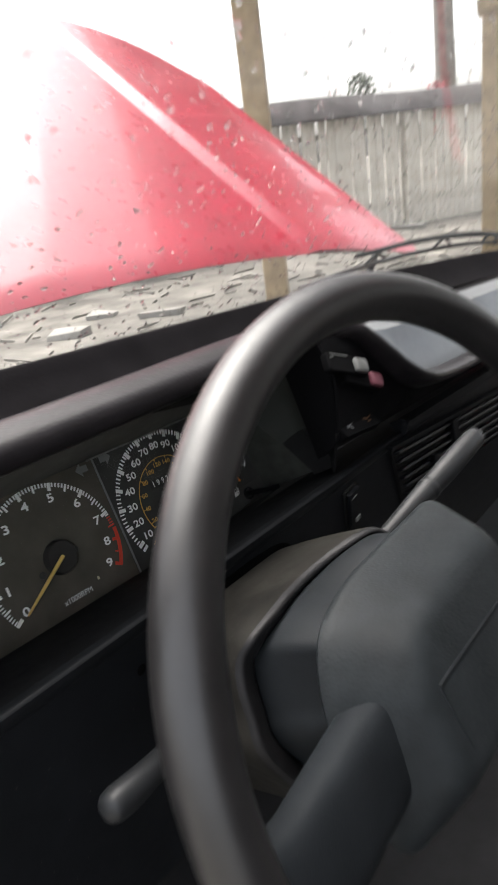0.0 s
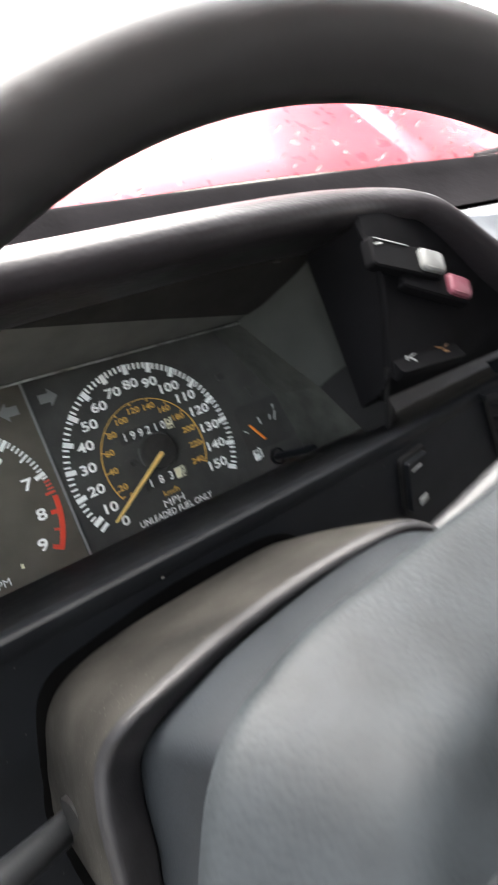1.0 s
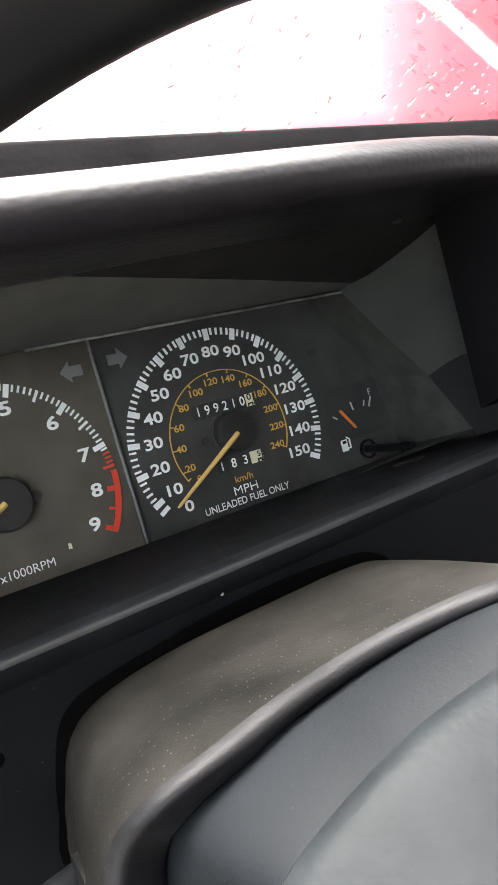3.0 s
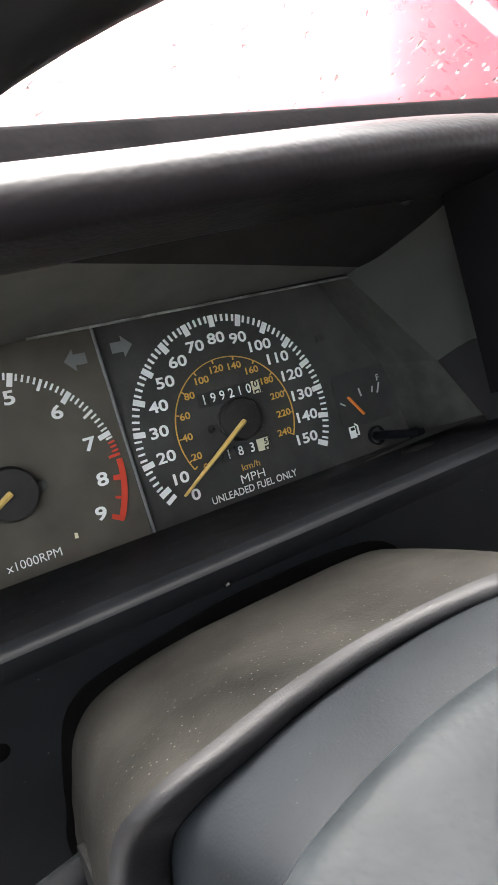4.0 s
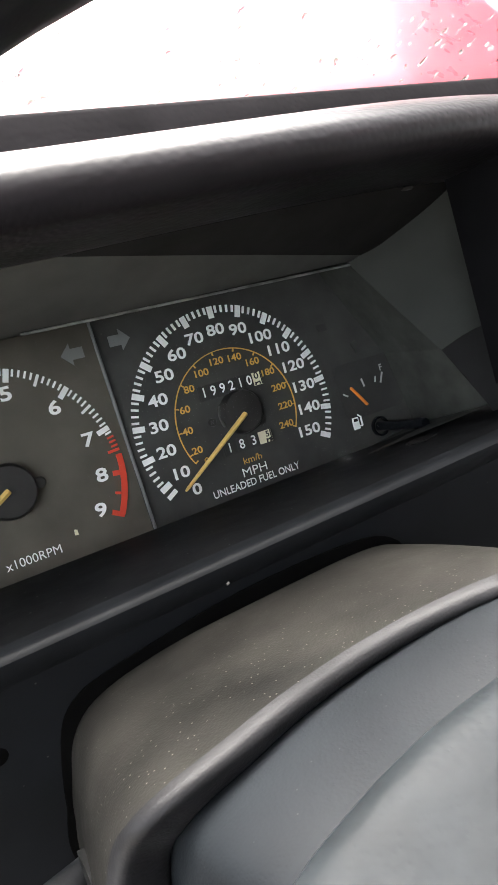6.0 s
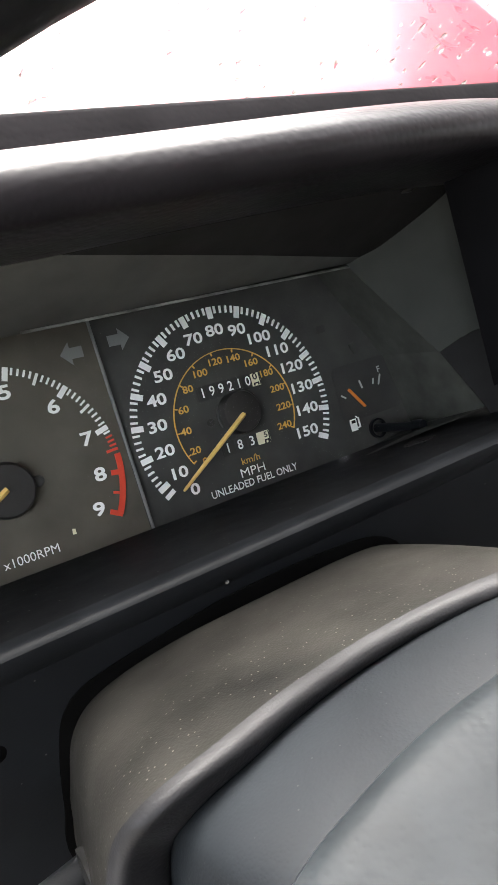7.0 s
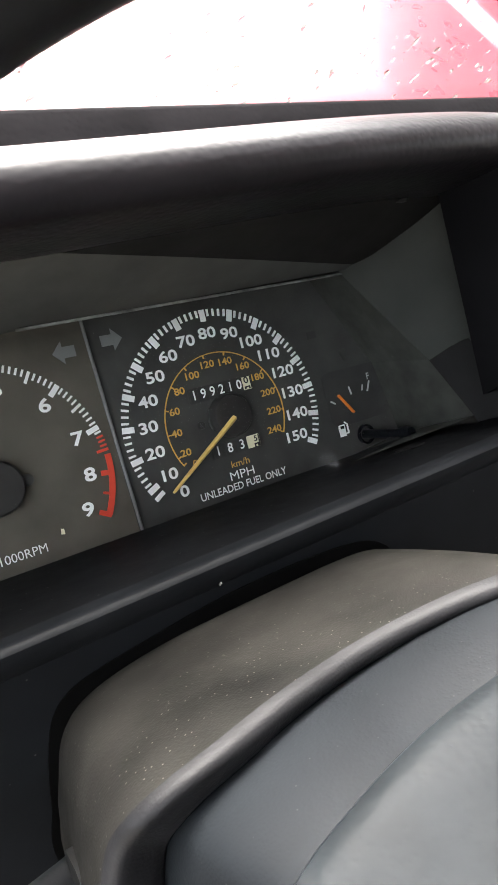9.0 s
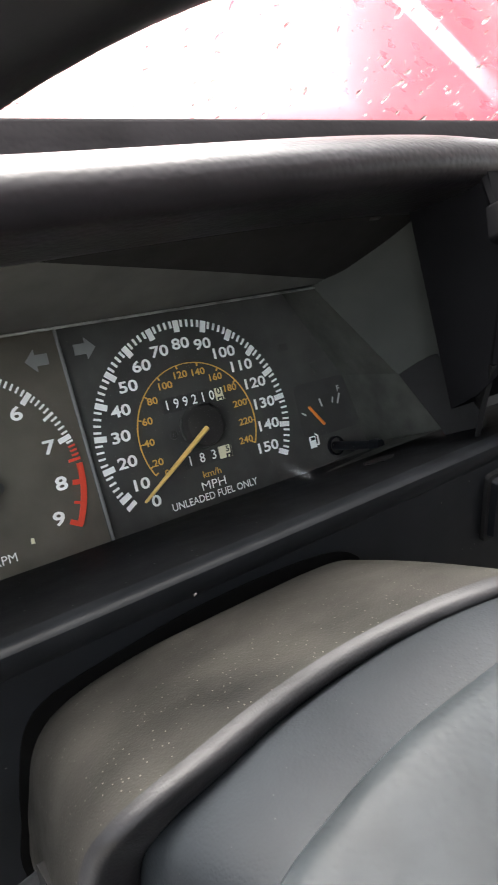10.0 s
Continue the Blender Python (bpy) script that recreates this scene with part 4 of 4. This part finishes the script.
def air_vent():
    s = thing("air_vent", at(0.28, -0.065, 0.085), "black slatted centre air vent in the dash", "air vent")
    base = Matrix.Translation((0.2, -0.060, 0.098 + 0.45 * (-0.060 + 0.032))) @ Matrix.Rotation(math.atan(0.45), 4, "X")

    def quad(u0, u1, v0, v1, z0, z1, skew=0.55):
        # the vent leans: its left end slants
        bm = bmesh.new()
        lo = [bm.verts.new((u - skew * v, v, z0)) for u, v in ((u0, v0), (u1, v0), (u1, v1), (u0, v1))]
        hi = [bm.verts.new((u - skew * v, v, z1)) for u, v in ((u0, v0), (u1, v0), (u1, v1), (u0, v1))]
        bm.faces.new(lo[::-1])
        bm.faces.new(hi)
        for k in range(4):
            bm.faces.new((lo[k], lo[(k + 1) % 4], hi[(k + 1) % 4], hi[k]))
        return bm

    sk = Matrix.Rotation(radians(-3.5), 4, "Z")
    part("backing", quad(-0.046, 0.24, -0.0265, 0.0255, -0.001, 0.0008), DRUM, s, xf=D @ base @ sk, smooth=False)
    for k in range(6):
        v = -0.021 + 0.0084 * k
        for u0, u1 in ((-0.043, 0.064), (0.079, 0.236)):
            bm = quad(u0, u1, v - 0.0011, v + 0.0011, 0.0008, 0.0062)
            bmesh.ops.rotate(bm, cent=(0, v, 0.003), matrix=Matrix.Rotation(radians(-24), 3, "X"), verts=bm.verts[:])
            part("slat", bm, PANEL, s, xf=D @ base @ sk, smooth=False)
    part("divider", quad(0.064, 0.079, -0.0262, 0.0262, 0.0, 0.0085), PANEL, s, xf=D @ base @ sk, bevel=0.001)
    for u0, u1, v0, v1 in ((-0.05, 0.24, 0.0255, 0.029), (-0.05, 0.24, -0.030, -0.0265)):
        part("frame_bar", quad(u0, u1, v0, v1, 0.0, 0.0045), PANEL, s, xf=D @ base @ sk, bevel=0.0008)
    for u in (0.015, 0.115):
        part("tab", quad(u - 0.004, u + 0.004, -0.0035, 0.0035, 0.004, 0.0105), PANEL, s, xf=D @ base @ sk, bevel=0.001)


# ---- car shell ----
def car_shell():
    def slab(name, quad, th, m, label):
        """A panel of a given thickness from four corners in the car's own metres."""
        a, b, c, e = [Vector(p) for p in quad]
        n = (b - a).cross(e - a).normalized() * th
        ob = part(name, loft([[a, b, c, e], [p + n for p in (a, b, c, e)]]), m, None, label, xf=K, smooth=False)
        return tagged(ob, kind="structure")

    L, R, F, B = -0.52, 1.18, -0.30, -2.1
    # doors below the windows, floor, roof, and an added light-blocking wall at the rear
    slab("door_1", [(L, -1.0, 0.25), (L, B, 0.25), (L, B, 0.86), (L, -1.0, 0.86)], 0.06, INNER, "charcoal panel behind the open doorway")
    slab("kick_panel", [(L, 0.35, 0.25), (L, 0.05, 0.25), (L, 0.05, 0.86), (L, 0.35, 0.86)], 0.06, INNER, "charcoal kick panel beside the open doorway")
    slab("door_2", [(R, B, 0.25), (R, 0.35, 0.25), (R, 0.35, 0.82), (R, B, 0.82)], 0.06, INNER, "charcoal door panel")
    slab("floor", [(L, B, 0.22), (R, B, 0.22), (R, 0.45, 0.22), (L, 0.45, 0.22)], -0.03, CARPET, "dark carpet floor")
    slab("bulkhead", [(L, 0.34, 0.22), (R, 0.34, 0.22), (R, 0.30, 0.86), (L, 0.30, 0.86)], 0.03, INNER, "dark bulkhead under the dash")
    slab("ceiling", [(L + 0.08, F - 0.08, 1.42), (R - 0.08, F - 0.08, 1.42), (R - 0.08, B + 0.3, 1.42), (L + 0.08, B + 0.3, 1.42)], -0.03, HEADLINER, "grey cloth headliner")
    # not a car part: added out of view to cut light from behind
    slab("rear_light_block", [(L, -1.15, 0.22), (R, -1.15, 0.22), (R, -1.15, 1.28), (L, -1.15, 1.28)], -0.04, INNER, "unseen dark wall added behind the cabin's front to block light")
    for x, s in ((L + 0.02, 1), (R - 0.02, -1)):
        for nm, p, q in (("pillar_front", (x, 0.12, 0.85), (x + 0.09 * s, F - 0.06, 1.42)), ("pillar_middle", (x, -1.0, 0.85), (x + 0.09 * s, -0.98, 1.42)), ("pillar_rear", (x, B, 0.85), (x + 0.09 * s, B + 0.35, 1.42))):
            tagged(part(nm, tube([p, q], 0.035, 10), INNER, None, "charcoal roof pillar", xf=K), kind="structure")
    # red outer shell round the engine bay and flanks
    b = thing("car_body", K @ Vector((0.33, 0.6, 0.2)), "red car body with an open engine bay", "car body")
    for x, s in ((L - 0.09, 1), (R + 0.03, 1)):
        secs = [[(x, y, 0.25), (x + 0.06, y, 0.25), (x + 0.06, y, h), (x + 0.03, y, h + 0.012), (x, y, h - 0.02)] for y, h in ((B, 0.80), (0.15, 0.82), (0.34, 0.88), (0.7, 0.80), (1.2, 0.66))]
        part("flank", loft(secs if x > 0 else secs[1:]), PAINT, b, xf=K)
    part("nose", box(L - 0.05, R + 0.05, 1.2, 1.32, 0.3, 0.58), PAINT, b, xf=K, bevel=0.02)
    part("cowl", loft([[(x, 0.20 - 0.14 * ((x - 0.33) / 0.8) ** 2, 0.915), (x, 0.30, 0.905), (x, 0.30, 0.86), (x, 0.18, 0.86)] for x in [L + 1.7 * i / 16 for i in range(17)]]), RUBBER, b, "black plastic cowl", xf=K)
    part("roof_skin", loft([[(x, y, 1.455 + 0.02 * math.cos(1.4 * (x - 0.33)) - 0.02 * ((y + 1.1) / 0.9) ** 2) for x in [L + 0.06 + 1.58 * i / 12 for i in range(13)]] + [(R - 0.06, y, 1.44), (L + 0.06, y, 1.44)] for y in [F - 0.06 - 1.46 * i / 10 for i in range(11)]]), PAINT, b, "red roof skin", xf=K)
    return b


def windscreen_y(x):
    return 0.235 - 0.11 * ((x - 0.33) / 0.8) ** 2


def windscreen_point(x, f, off=0.0):
    """A point on the windscreen, f from its foot to the roof; off: outwards."""
    y = windscreen_y(x) - 0.585 * f
    z = 0.915 + 0.49 * f + 0.015 * math.sin(math.pi * f)
    return Vector((x, y + off * 0.64, z + off * 0.77))


def windscreen():
    rows = [[windscreen_point(-0.48 + 1.62 * i / 40, j / 12) for i in range(41)] for j in range(13)]
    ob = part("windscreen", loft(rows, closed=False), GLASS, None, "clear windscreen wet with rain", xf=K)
    tagged(ob, kind="structure")
    rnd = random.Random(5)
    bm = bmesh.new()
    for _ in range(5200):
        x, f = rnd.uniform(-0.42, 1.1), rnd.uniform(0.04, 0.75)
        r = 0.0006 + 0.0018 * rnd.random() ** 3
        c = windscreen_point(x, f, 0.0004)
        ex, ey = Vector((1, 0, 0)), (windscreen_point(x, f + 0.01) - windscreen_point(x, f)).normalized()
        nz = ex.cross(ey)
        sx, sy, ph = r * rnd.uniform(0.8, 1.3), r * rnd.uniform(0.9, 2.0), rnd.uniform(-0.5, 0.5)
        ring0, ring1 = [], []
        for k in range(9):
            a = 2 * math.pi * k / 9
            wob = 1 + 0.18 * math.sin(2 * a + ph * 9) + 0.1 * math.sin(3 * a + ph * 5)
            px, py = sx * math.cos(a) * wob, sy * math.sin(a) * wob
            px, py = px * math.cos(ph) - py * math.sin(ph), px * math.sin(ph) + py * math.cos(ph)
            ring0.append(bm.verts.new(c + ex * px + ey * py))
            ring1.append(bm.verts.new(c + ex * px * 0.66 + ey * py * 0.66 + nz * r * 0.26))
        top = bm.verts.new(c + nz * r * 0.36)
        for k in range(9):
            q = (k + 1) % 9
            bm.faces.new((ring0[k], ring0[q], ring1[q], ring1[k]))
            bm.faces.new((ring1[k], ring1[q], top))
        bm.faces.new(ring0[::-1])
    ob = part("raindrops", bm, DROP, None, "raindrops beaded on the windscreen", xf=K)
    ob.visible_shadow = False
    tagged(ob, kind="stuff")


def wiper():
    w = thing("windscreen_wiper", K @ Vector((0.9, 0.09, 1.02)), "black windscreen wiper lying across the wet glass", "wiper")
    pts = [windscreen_point(x, f, 0.012) for x, f in ((0.45, 0.135), (0.55, 0.165), (0.70, 0.19), (0.88, 0.20), (1.02, 0.185), (1.10, 0.17))]
    part("blade", tube(smooth_line(pts, 24), 0.004, 8), RUBBER, w, "black rubber blade", xf=K)
    pts = [windscreen_point(x, f, 0.022) for x, f in ((0.56, 0.19), (0.72, 0.215), (0.90, 0.215), (1.06, 0.19))]
    part("arm", tube(smooth_line(pts, 20), [0.0035 + 0.003 * i / 19 for i in range(20)], 8), PANEL, w, "black sprung arm", xf=K)
    for x, f in ((0.62, 0.18), (0.80, 0.20), (0.96, 0.195)):
        part("claw", tube([windscreen_point(x - 0.03, f, 0.013), windscreen_point(x, f + 0.012, 0.023), windscreen_point(x + 0.03, f, 0.013)], 0.0025, 6), PANEL, w, xf=K)


def car_hood():
    h = thing("car_hood", K @ Vector((0.33, 0.3, 1.03)), "raised red car hood wet with rain", "car hood")
    NX, NY = 72, 40

    def bump(x):
        # a raised crease: a narrow facet that climbs to the right, then a gentle fall to the edge
        xc = 0.677
        f = min(1, max(0, (x - (xc - 0.022)) / 0.044))
        z = 0.0075 * f
        z -= 0.008 * max(0, (x - xc - 0.022) / 0.34) ** 2
        f2 = min(1, max(0, ((-0.03) - x + 0.022) / 0.044))
        z += 0.0075 * f2
        return z - 0.01 * ((x - 0.33) / 0.72) ** 4

    xs = sorted(set([-0.39 + 1.44 * i / NX for i in range(NX + 1)] + [0.655, 0.659, 0.695, 0.699, -0.052, -0.008]))
    top, low = [], []
    for j in range(NY + 1):
        r1, r2 = [], []
        for x in xs:
            y0 = 0.292 - 0.13 * (x - 0.47) ** 2
            q = abs(x - 0.33) / 0.72
            y1 = 1.00 - 0.03 * q ** 2 - 0.14 * q ** 9
            y = lerp(y0, y1, j / NY)
            xx = 0.33 + (x - 0.33) * 1.04
            z = 1.04 + 0.685 * (y - 0.3)
            e = min(1, (1.05 - x) / 0.02, (x + 0.39) / 0.02, j / 1.2)
            b = bump(x) - 0.006 * (1 - max(0, e)) ** 2
            r1.append(Vector((xx, y - b * 0.565, z + b * 0.825)))
            r2.append(Vector((xx, y + 0.007 * 0.565, z - 0.007 * 0.825)))
        top.append(r1)
        low.append(r2)
    bm = loft([a + b[::-1] for a, b in zip(top, low)], caps=False)
    bm.verts.ensure_lookup_table()
    n, last = 2 * len(xs), 2 * len(xs) * NY
    for k in range(len(xs) - 1):
        for o in (0, last):
            bm.faces.new([bm.verts[o + i] for i in (k, k + 1, n - 2 - k, n - 1 - k)])
    bmesh.ops.recalc_face_normals(bm, faces=bm.faces[:])
    part("skin", bm, PAINT, h, "glossy weathered red skin with a sharp crease", xf=K)
    for x in (-0.33, 0.99):
        part("hinge", tube([(x, 0.31, 1.02), (x, 0.33, 0.96), (x, 0.30, 0.89)], 0.008, 8), RUBBER, h, "black hinge arm", xf=K)
    return h


# ---- yard ----
def yard():
    bm = bmesh.new()
    rnd = random.Random(9)
    rad = [0, 0.5, 1, 1.5, 2, 2.6, 3.3, 4, 5, 6, 7, 8, 9, 10, 11, 12, 13, 15, 18, 24, 35, 60, 120, 400, 2000]
    prev = None
    for i, r in enumerate(rad):
        ring = []
        for k in range(72):
            a = 2 * math.pi * k / 72
            p = Vector((0.3 + r * math.cos(a), r * math.sin(a), 0))
            p.z = 0.05 * noise.noise(p * 0.8) + 0.03 * noise.noise(p * 2.3) if 2 < r < 60 else 0.0
            ring.append(bm.verts.new(p))
        if prev:
            for k in range(72):
                q = (k + 1) % 72
                bm.faces.new((prev[k], ring[k], ring[q], prev[q]))
        prev = ring
    bmesh.ops.remove_doubles(bm, verts=bm.verts[:], dist=0.0001)
    bmesh.ops.recalc_face_normals(bm, faces=bm.faces[:])
    tagged(part("ground", bm, EARTH, None, "wet littered yard ground"), kind="structure")
    C = Vector((-0.274, -0.434, 0))

    def polar(az, d, z=0.0):
        return C + Vector((d * math.cos(radians(az)), d * math.sin(radians(az)), z))

    # fence: each board an object on a few shared meshes
    A, Bp = polar(35.2, 10.5), polar(19.0, 13.0)
    along = (Bp - A).normalized()
    side = Vector((along.y, -along.x, 0))
    f = thing("board_fence", A, "silvered board fence with a dark coping", "fence")
    ang = math.atan2(along.y, along.x)
    boards = []
    for v in range(5):
        bm = box(-0.069 + 0.002 * v, 0.069 - 0.002 * v, -0.011, 0.011, 0, 1.0)
        for q in bm.verts:
            q.co.x += rnd.uniform(-0.004, 0.004)
        boards.append(mesh_of("board", bm, GREYWOOD, smooth=False, bevel=0.003, segs=1))
    n = 0
    s = -7.0
    while s < 9.5:
        me = boards[rnd.randrange(5)]
        ob = new("board", me)
        p = A + along * s
        ob.parent = f
        ob.location = p - f.location + side * rnd.uniform(-0.012, 0.012)
        ob.rotation_euler = (rnd.gauss(0, 0.006), rnd.gauss(0, 0.010), ang)
        ob.scale = (1, 1, 1.80 + rnd.uniform(-0.03, 0.03))
        s += 0.151
    for z in (0.4, 1.5):
        part("rail", box(-7.1, 9.6, 0.03, 0.09, z - 0.04, z + 0.04), DARKWOOD, f, "dark rail", xf=Matrix.Translation(A) @ Matrix.Rotation(ang, 4, "Z"), smooth=False)
    part("coping", loft([[(x, -0.16, 1.72 + 0.02 * math.sin(x * 1.3)), (x, -0.15, 1.70), (x, 0.16, 1.98), (x, 0.10, 2.02 + 0.02 * math.sin(x * 1.7)), (x, -0.1, 1.86)] for x in [-7.1 + 16.7 * i / 60 for i in range(61)]]), ROOFING, f, "dark sagging roofing-felt coping", xf=Matrix.Translation(A) @ Matrix.Rotation(ang, 4, "Z"))
    for sx in (-5.0, -2.5, 0.0, 2.4, 4.9, 7.3):
        part("post", box(sx - 0.05, sx + 0.05, -0.11, -0.02, 0, 1.75), GREYWOOD, f, xf=Matrix.Translation(A) @ Matrix.Rotation(ang, 4, "Z"), smooth=False, bevel=0.006)
    # open timber carport beside the car
    cp = thing("carport", polar(36, 7.0), "open timber carport with pine posts and a dark roof", "carport")
    part("post", box(-0.10, 0.10, -0.10, 0.10, 0, 3.2), PINE, cp, "yellowed pine post", xf=Matrix.Translation(polar(35.95, 6.2)) @ Matrix.Rotation(radians(30), 4, "Z"), bevel=0.012)
    part("post", box(-0.15, 0.15, -0.11, 0.11, 0, 3.2), PINE, cp, "yellowed pine post", xf=Matrix.Translation(polar(18.25, 6.2)) @ Matrix.Rotation(radians(18), 4, "Z"), bevel=0.012)
    part("brace", box(-0.20, 0.20, -0.24, 0.20, 2.02, 2.22), PINE, cp, "pine bracket", xf=Matrix.Translation(polar(17.7, 6.15)) @ Matrix.Rotation(radians(18), 4, "Z"), bevel=0.01)
    part("beam", box(5.1, 5.3, -5.0, 4.6, 3.1, 3.3), PINE, cp, "pine beam", smooth=False, bevel=0.01)
    part("roof", box(3.45, 6.9, -6.0, 4.9, 3.45, 3.55), DARKWOOD, cp, "dark boarded roof", smooth=False)
    for y in range(-6, 5):
        part("rafter", box(3.48, 6.85, y + 0.2, y + 0.26, 3.30, 3.45), DARKWOOD, cp, "dark rafter", smooth=False)
    part("post", box(-0.10, 0.10, -0.10, 0.10, 0, 3.2), PINE, cp, xf=Matrix.Translation((5.2, -4.8, 0)), bevel=0.012)
    # a dead pole beyond the fence
    tagged(part("pole", tube([polar(21.8, 15.5), polar(21.8, 15.5, 2.0), polar(22.0, 15.5, 4.4)], [0.21, 0.20, 0.18], 12), DARKWOOD, None), "weathered dark pole behind the fence", "pole")
    # shrub tops over the fence
    for az, d, h, r, m, nm in ((28.0, 13.0, 2.45, 0.30, LEAF, "evergreen shrub top above the fence"), (22.4, 14.6, 2.25, 0.26, REDPLASTIC, "reddish shrub behind the fence")):
        bm = bmesh.new()
        q0 = polar(az, d)
        for _ in range(420):
            th, u = rnd.uniform(0, 2 * math.pi), rnd.random() ** 0.6
            z = rnd.uniform(0.62 * h, h)
            rr = r * u * (0.35 + 0.65 * math.sin(math.pi * min(1, 0.15 + 0.85 * (1 - z / h))))
            c = q0 + Vector((rr * math.cos(th), rr * math.sin(th), z))
            e = Vector((rnd.gauss(0, 1), rnd.gauss(0, 1), rnd.gauss(0, 1))).normalized() * 0.06
            g = Vector((rnd.gauss(0, 1), rnd.gauss(0, 1), rnd.gauss(0, 1))).normalized() * 0.03
            bm.faces.new([bm.verts.new(c + e), bm.verts.new(c + g), bm.verts.new(c - e), bm.verts.new(c - g)])
        t = thing("shrub", q0, nm, "shrub")
        part("crown", bm, m, t, smooth=False)
        part("trunk", tube([q0, q0 + Vector((0.02, 0, h * 0.8))], [0.03, 0.008], 8), DARKWOOD, t)
    # litter on the ground
    bm = bmesh.new()
    for _ in range(340):
        az, d = rnd.uniform(16, 75), rnd.uniform(3.2, 11.0)
        c = polar(az, d, 0.03)
        ln, wd, hh, a = rnd.uniform(0.05, 0.32), rnd.uniform(0.004, 0.014), rnd.uniform(0.002, 0.006), rnd.uniform(0, math.pi)
        b2 = box(-ln / 2, ln / 2, -wd / 2, wd / 2, -0.02, hh)
        b2.transform(Matrix.Translation(c) @ Matrix.Rotation(a, 4, "Z") @ Matrix.Rotation(rnd.gauss(0, 0.12), 4, "Y"))
        tmp = bpy.data.meshes.new("tmp")
        b2.to_mesh(tmp)
        b2.free()
        bm.from_mesh(tmp)
        bpy.data.meshes.remove(tmp)
    tagged(part("litter", bm, LITTER, None, "sticks and scrap wood on the ground", smooth=False), kind="stuff")
    for az, d, ln in ((27.7, 11.0, 0.42), (24.9, 11.3, 0.5), (30.5, 10.0, 0.4), (22.8, 7.2, 0.3), (46.0, 6.4, 0.4), (54.0, 6.2, 0.35), (51.0, 6.9, 0.3)):
        bm = box(-ln / 2, ln / 2, -0.09, 0.09, -0.05, 0.06)
        for q in bm.verts:
            q.co += Vector((rnd.uniform(-0.03, 0.03), rnd.uniform(-0.03, 0.03), rnd.uniform(-0.02, 0.02)))
        ob = part("concrete_block", bm, PALESTONE, None, "", xf=Matrix.Translation(polar(az, d)) @ Matrix.Rotation(radians(az + 70 + rnd.uniform(-15, 15)), 4, "Z"), bevel=0.012)
        tagged(ob, "pale broken concrete block on the ground", "concrete block", "blocks in the yard")


dashboard()
cluster()
column_cover()
steering_wheel()
stalks()
switches()
air_vent()
car_shell()
windscreen()
wiper()
car_hood()
yard()
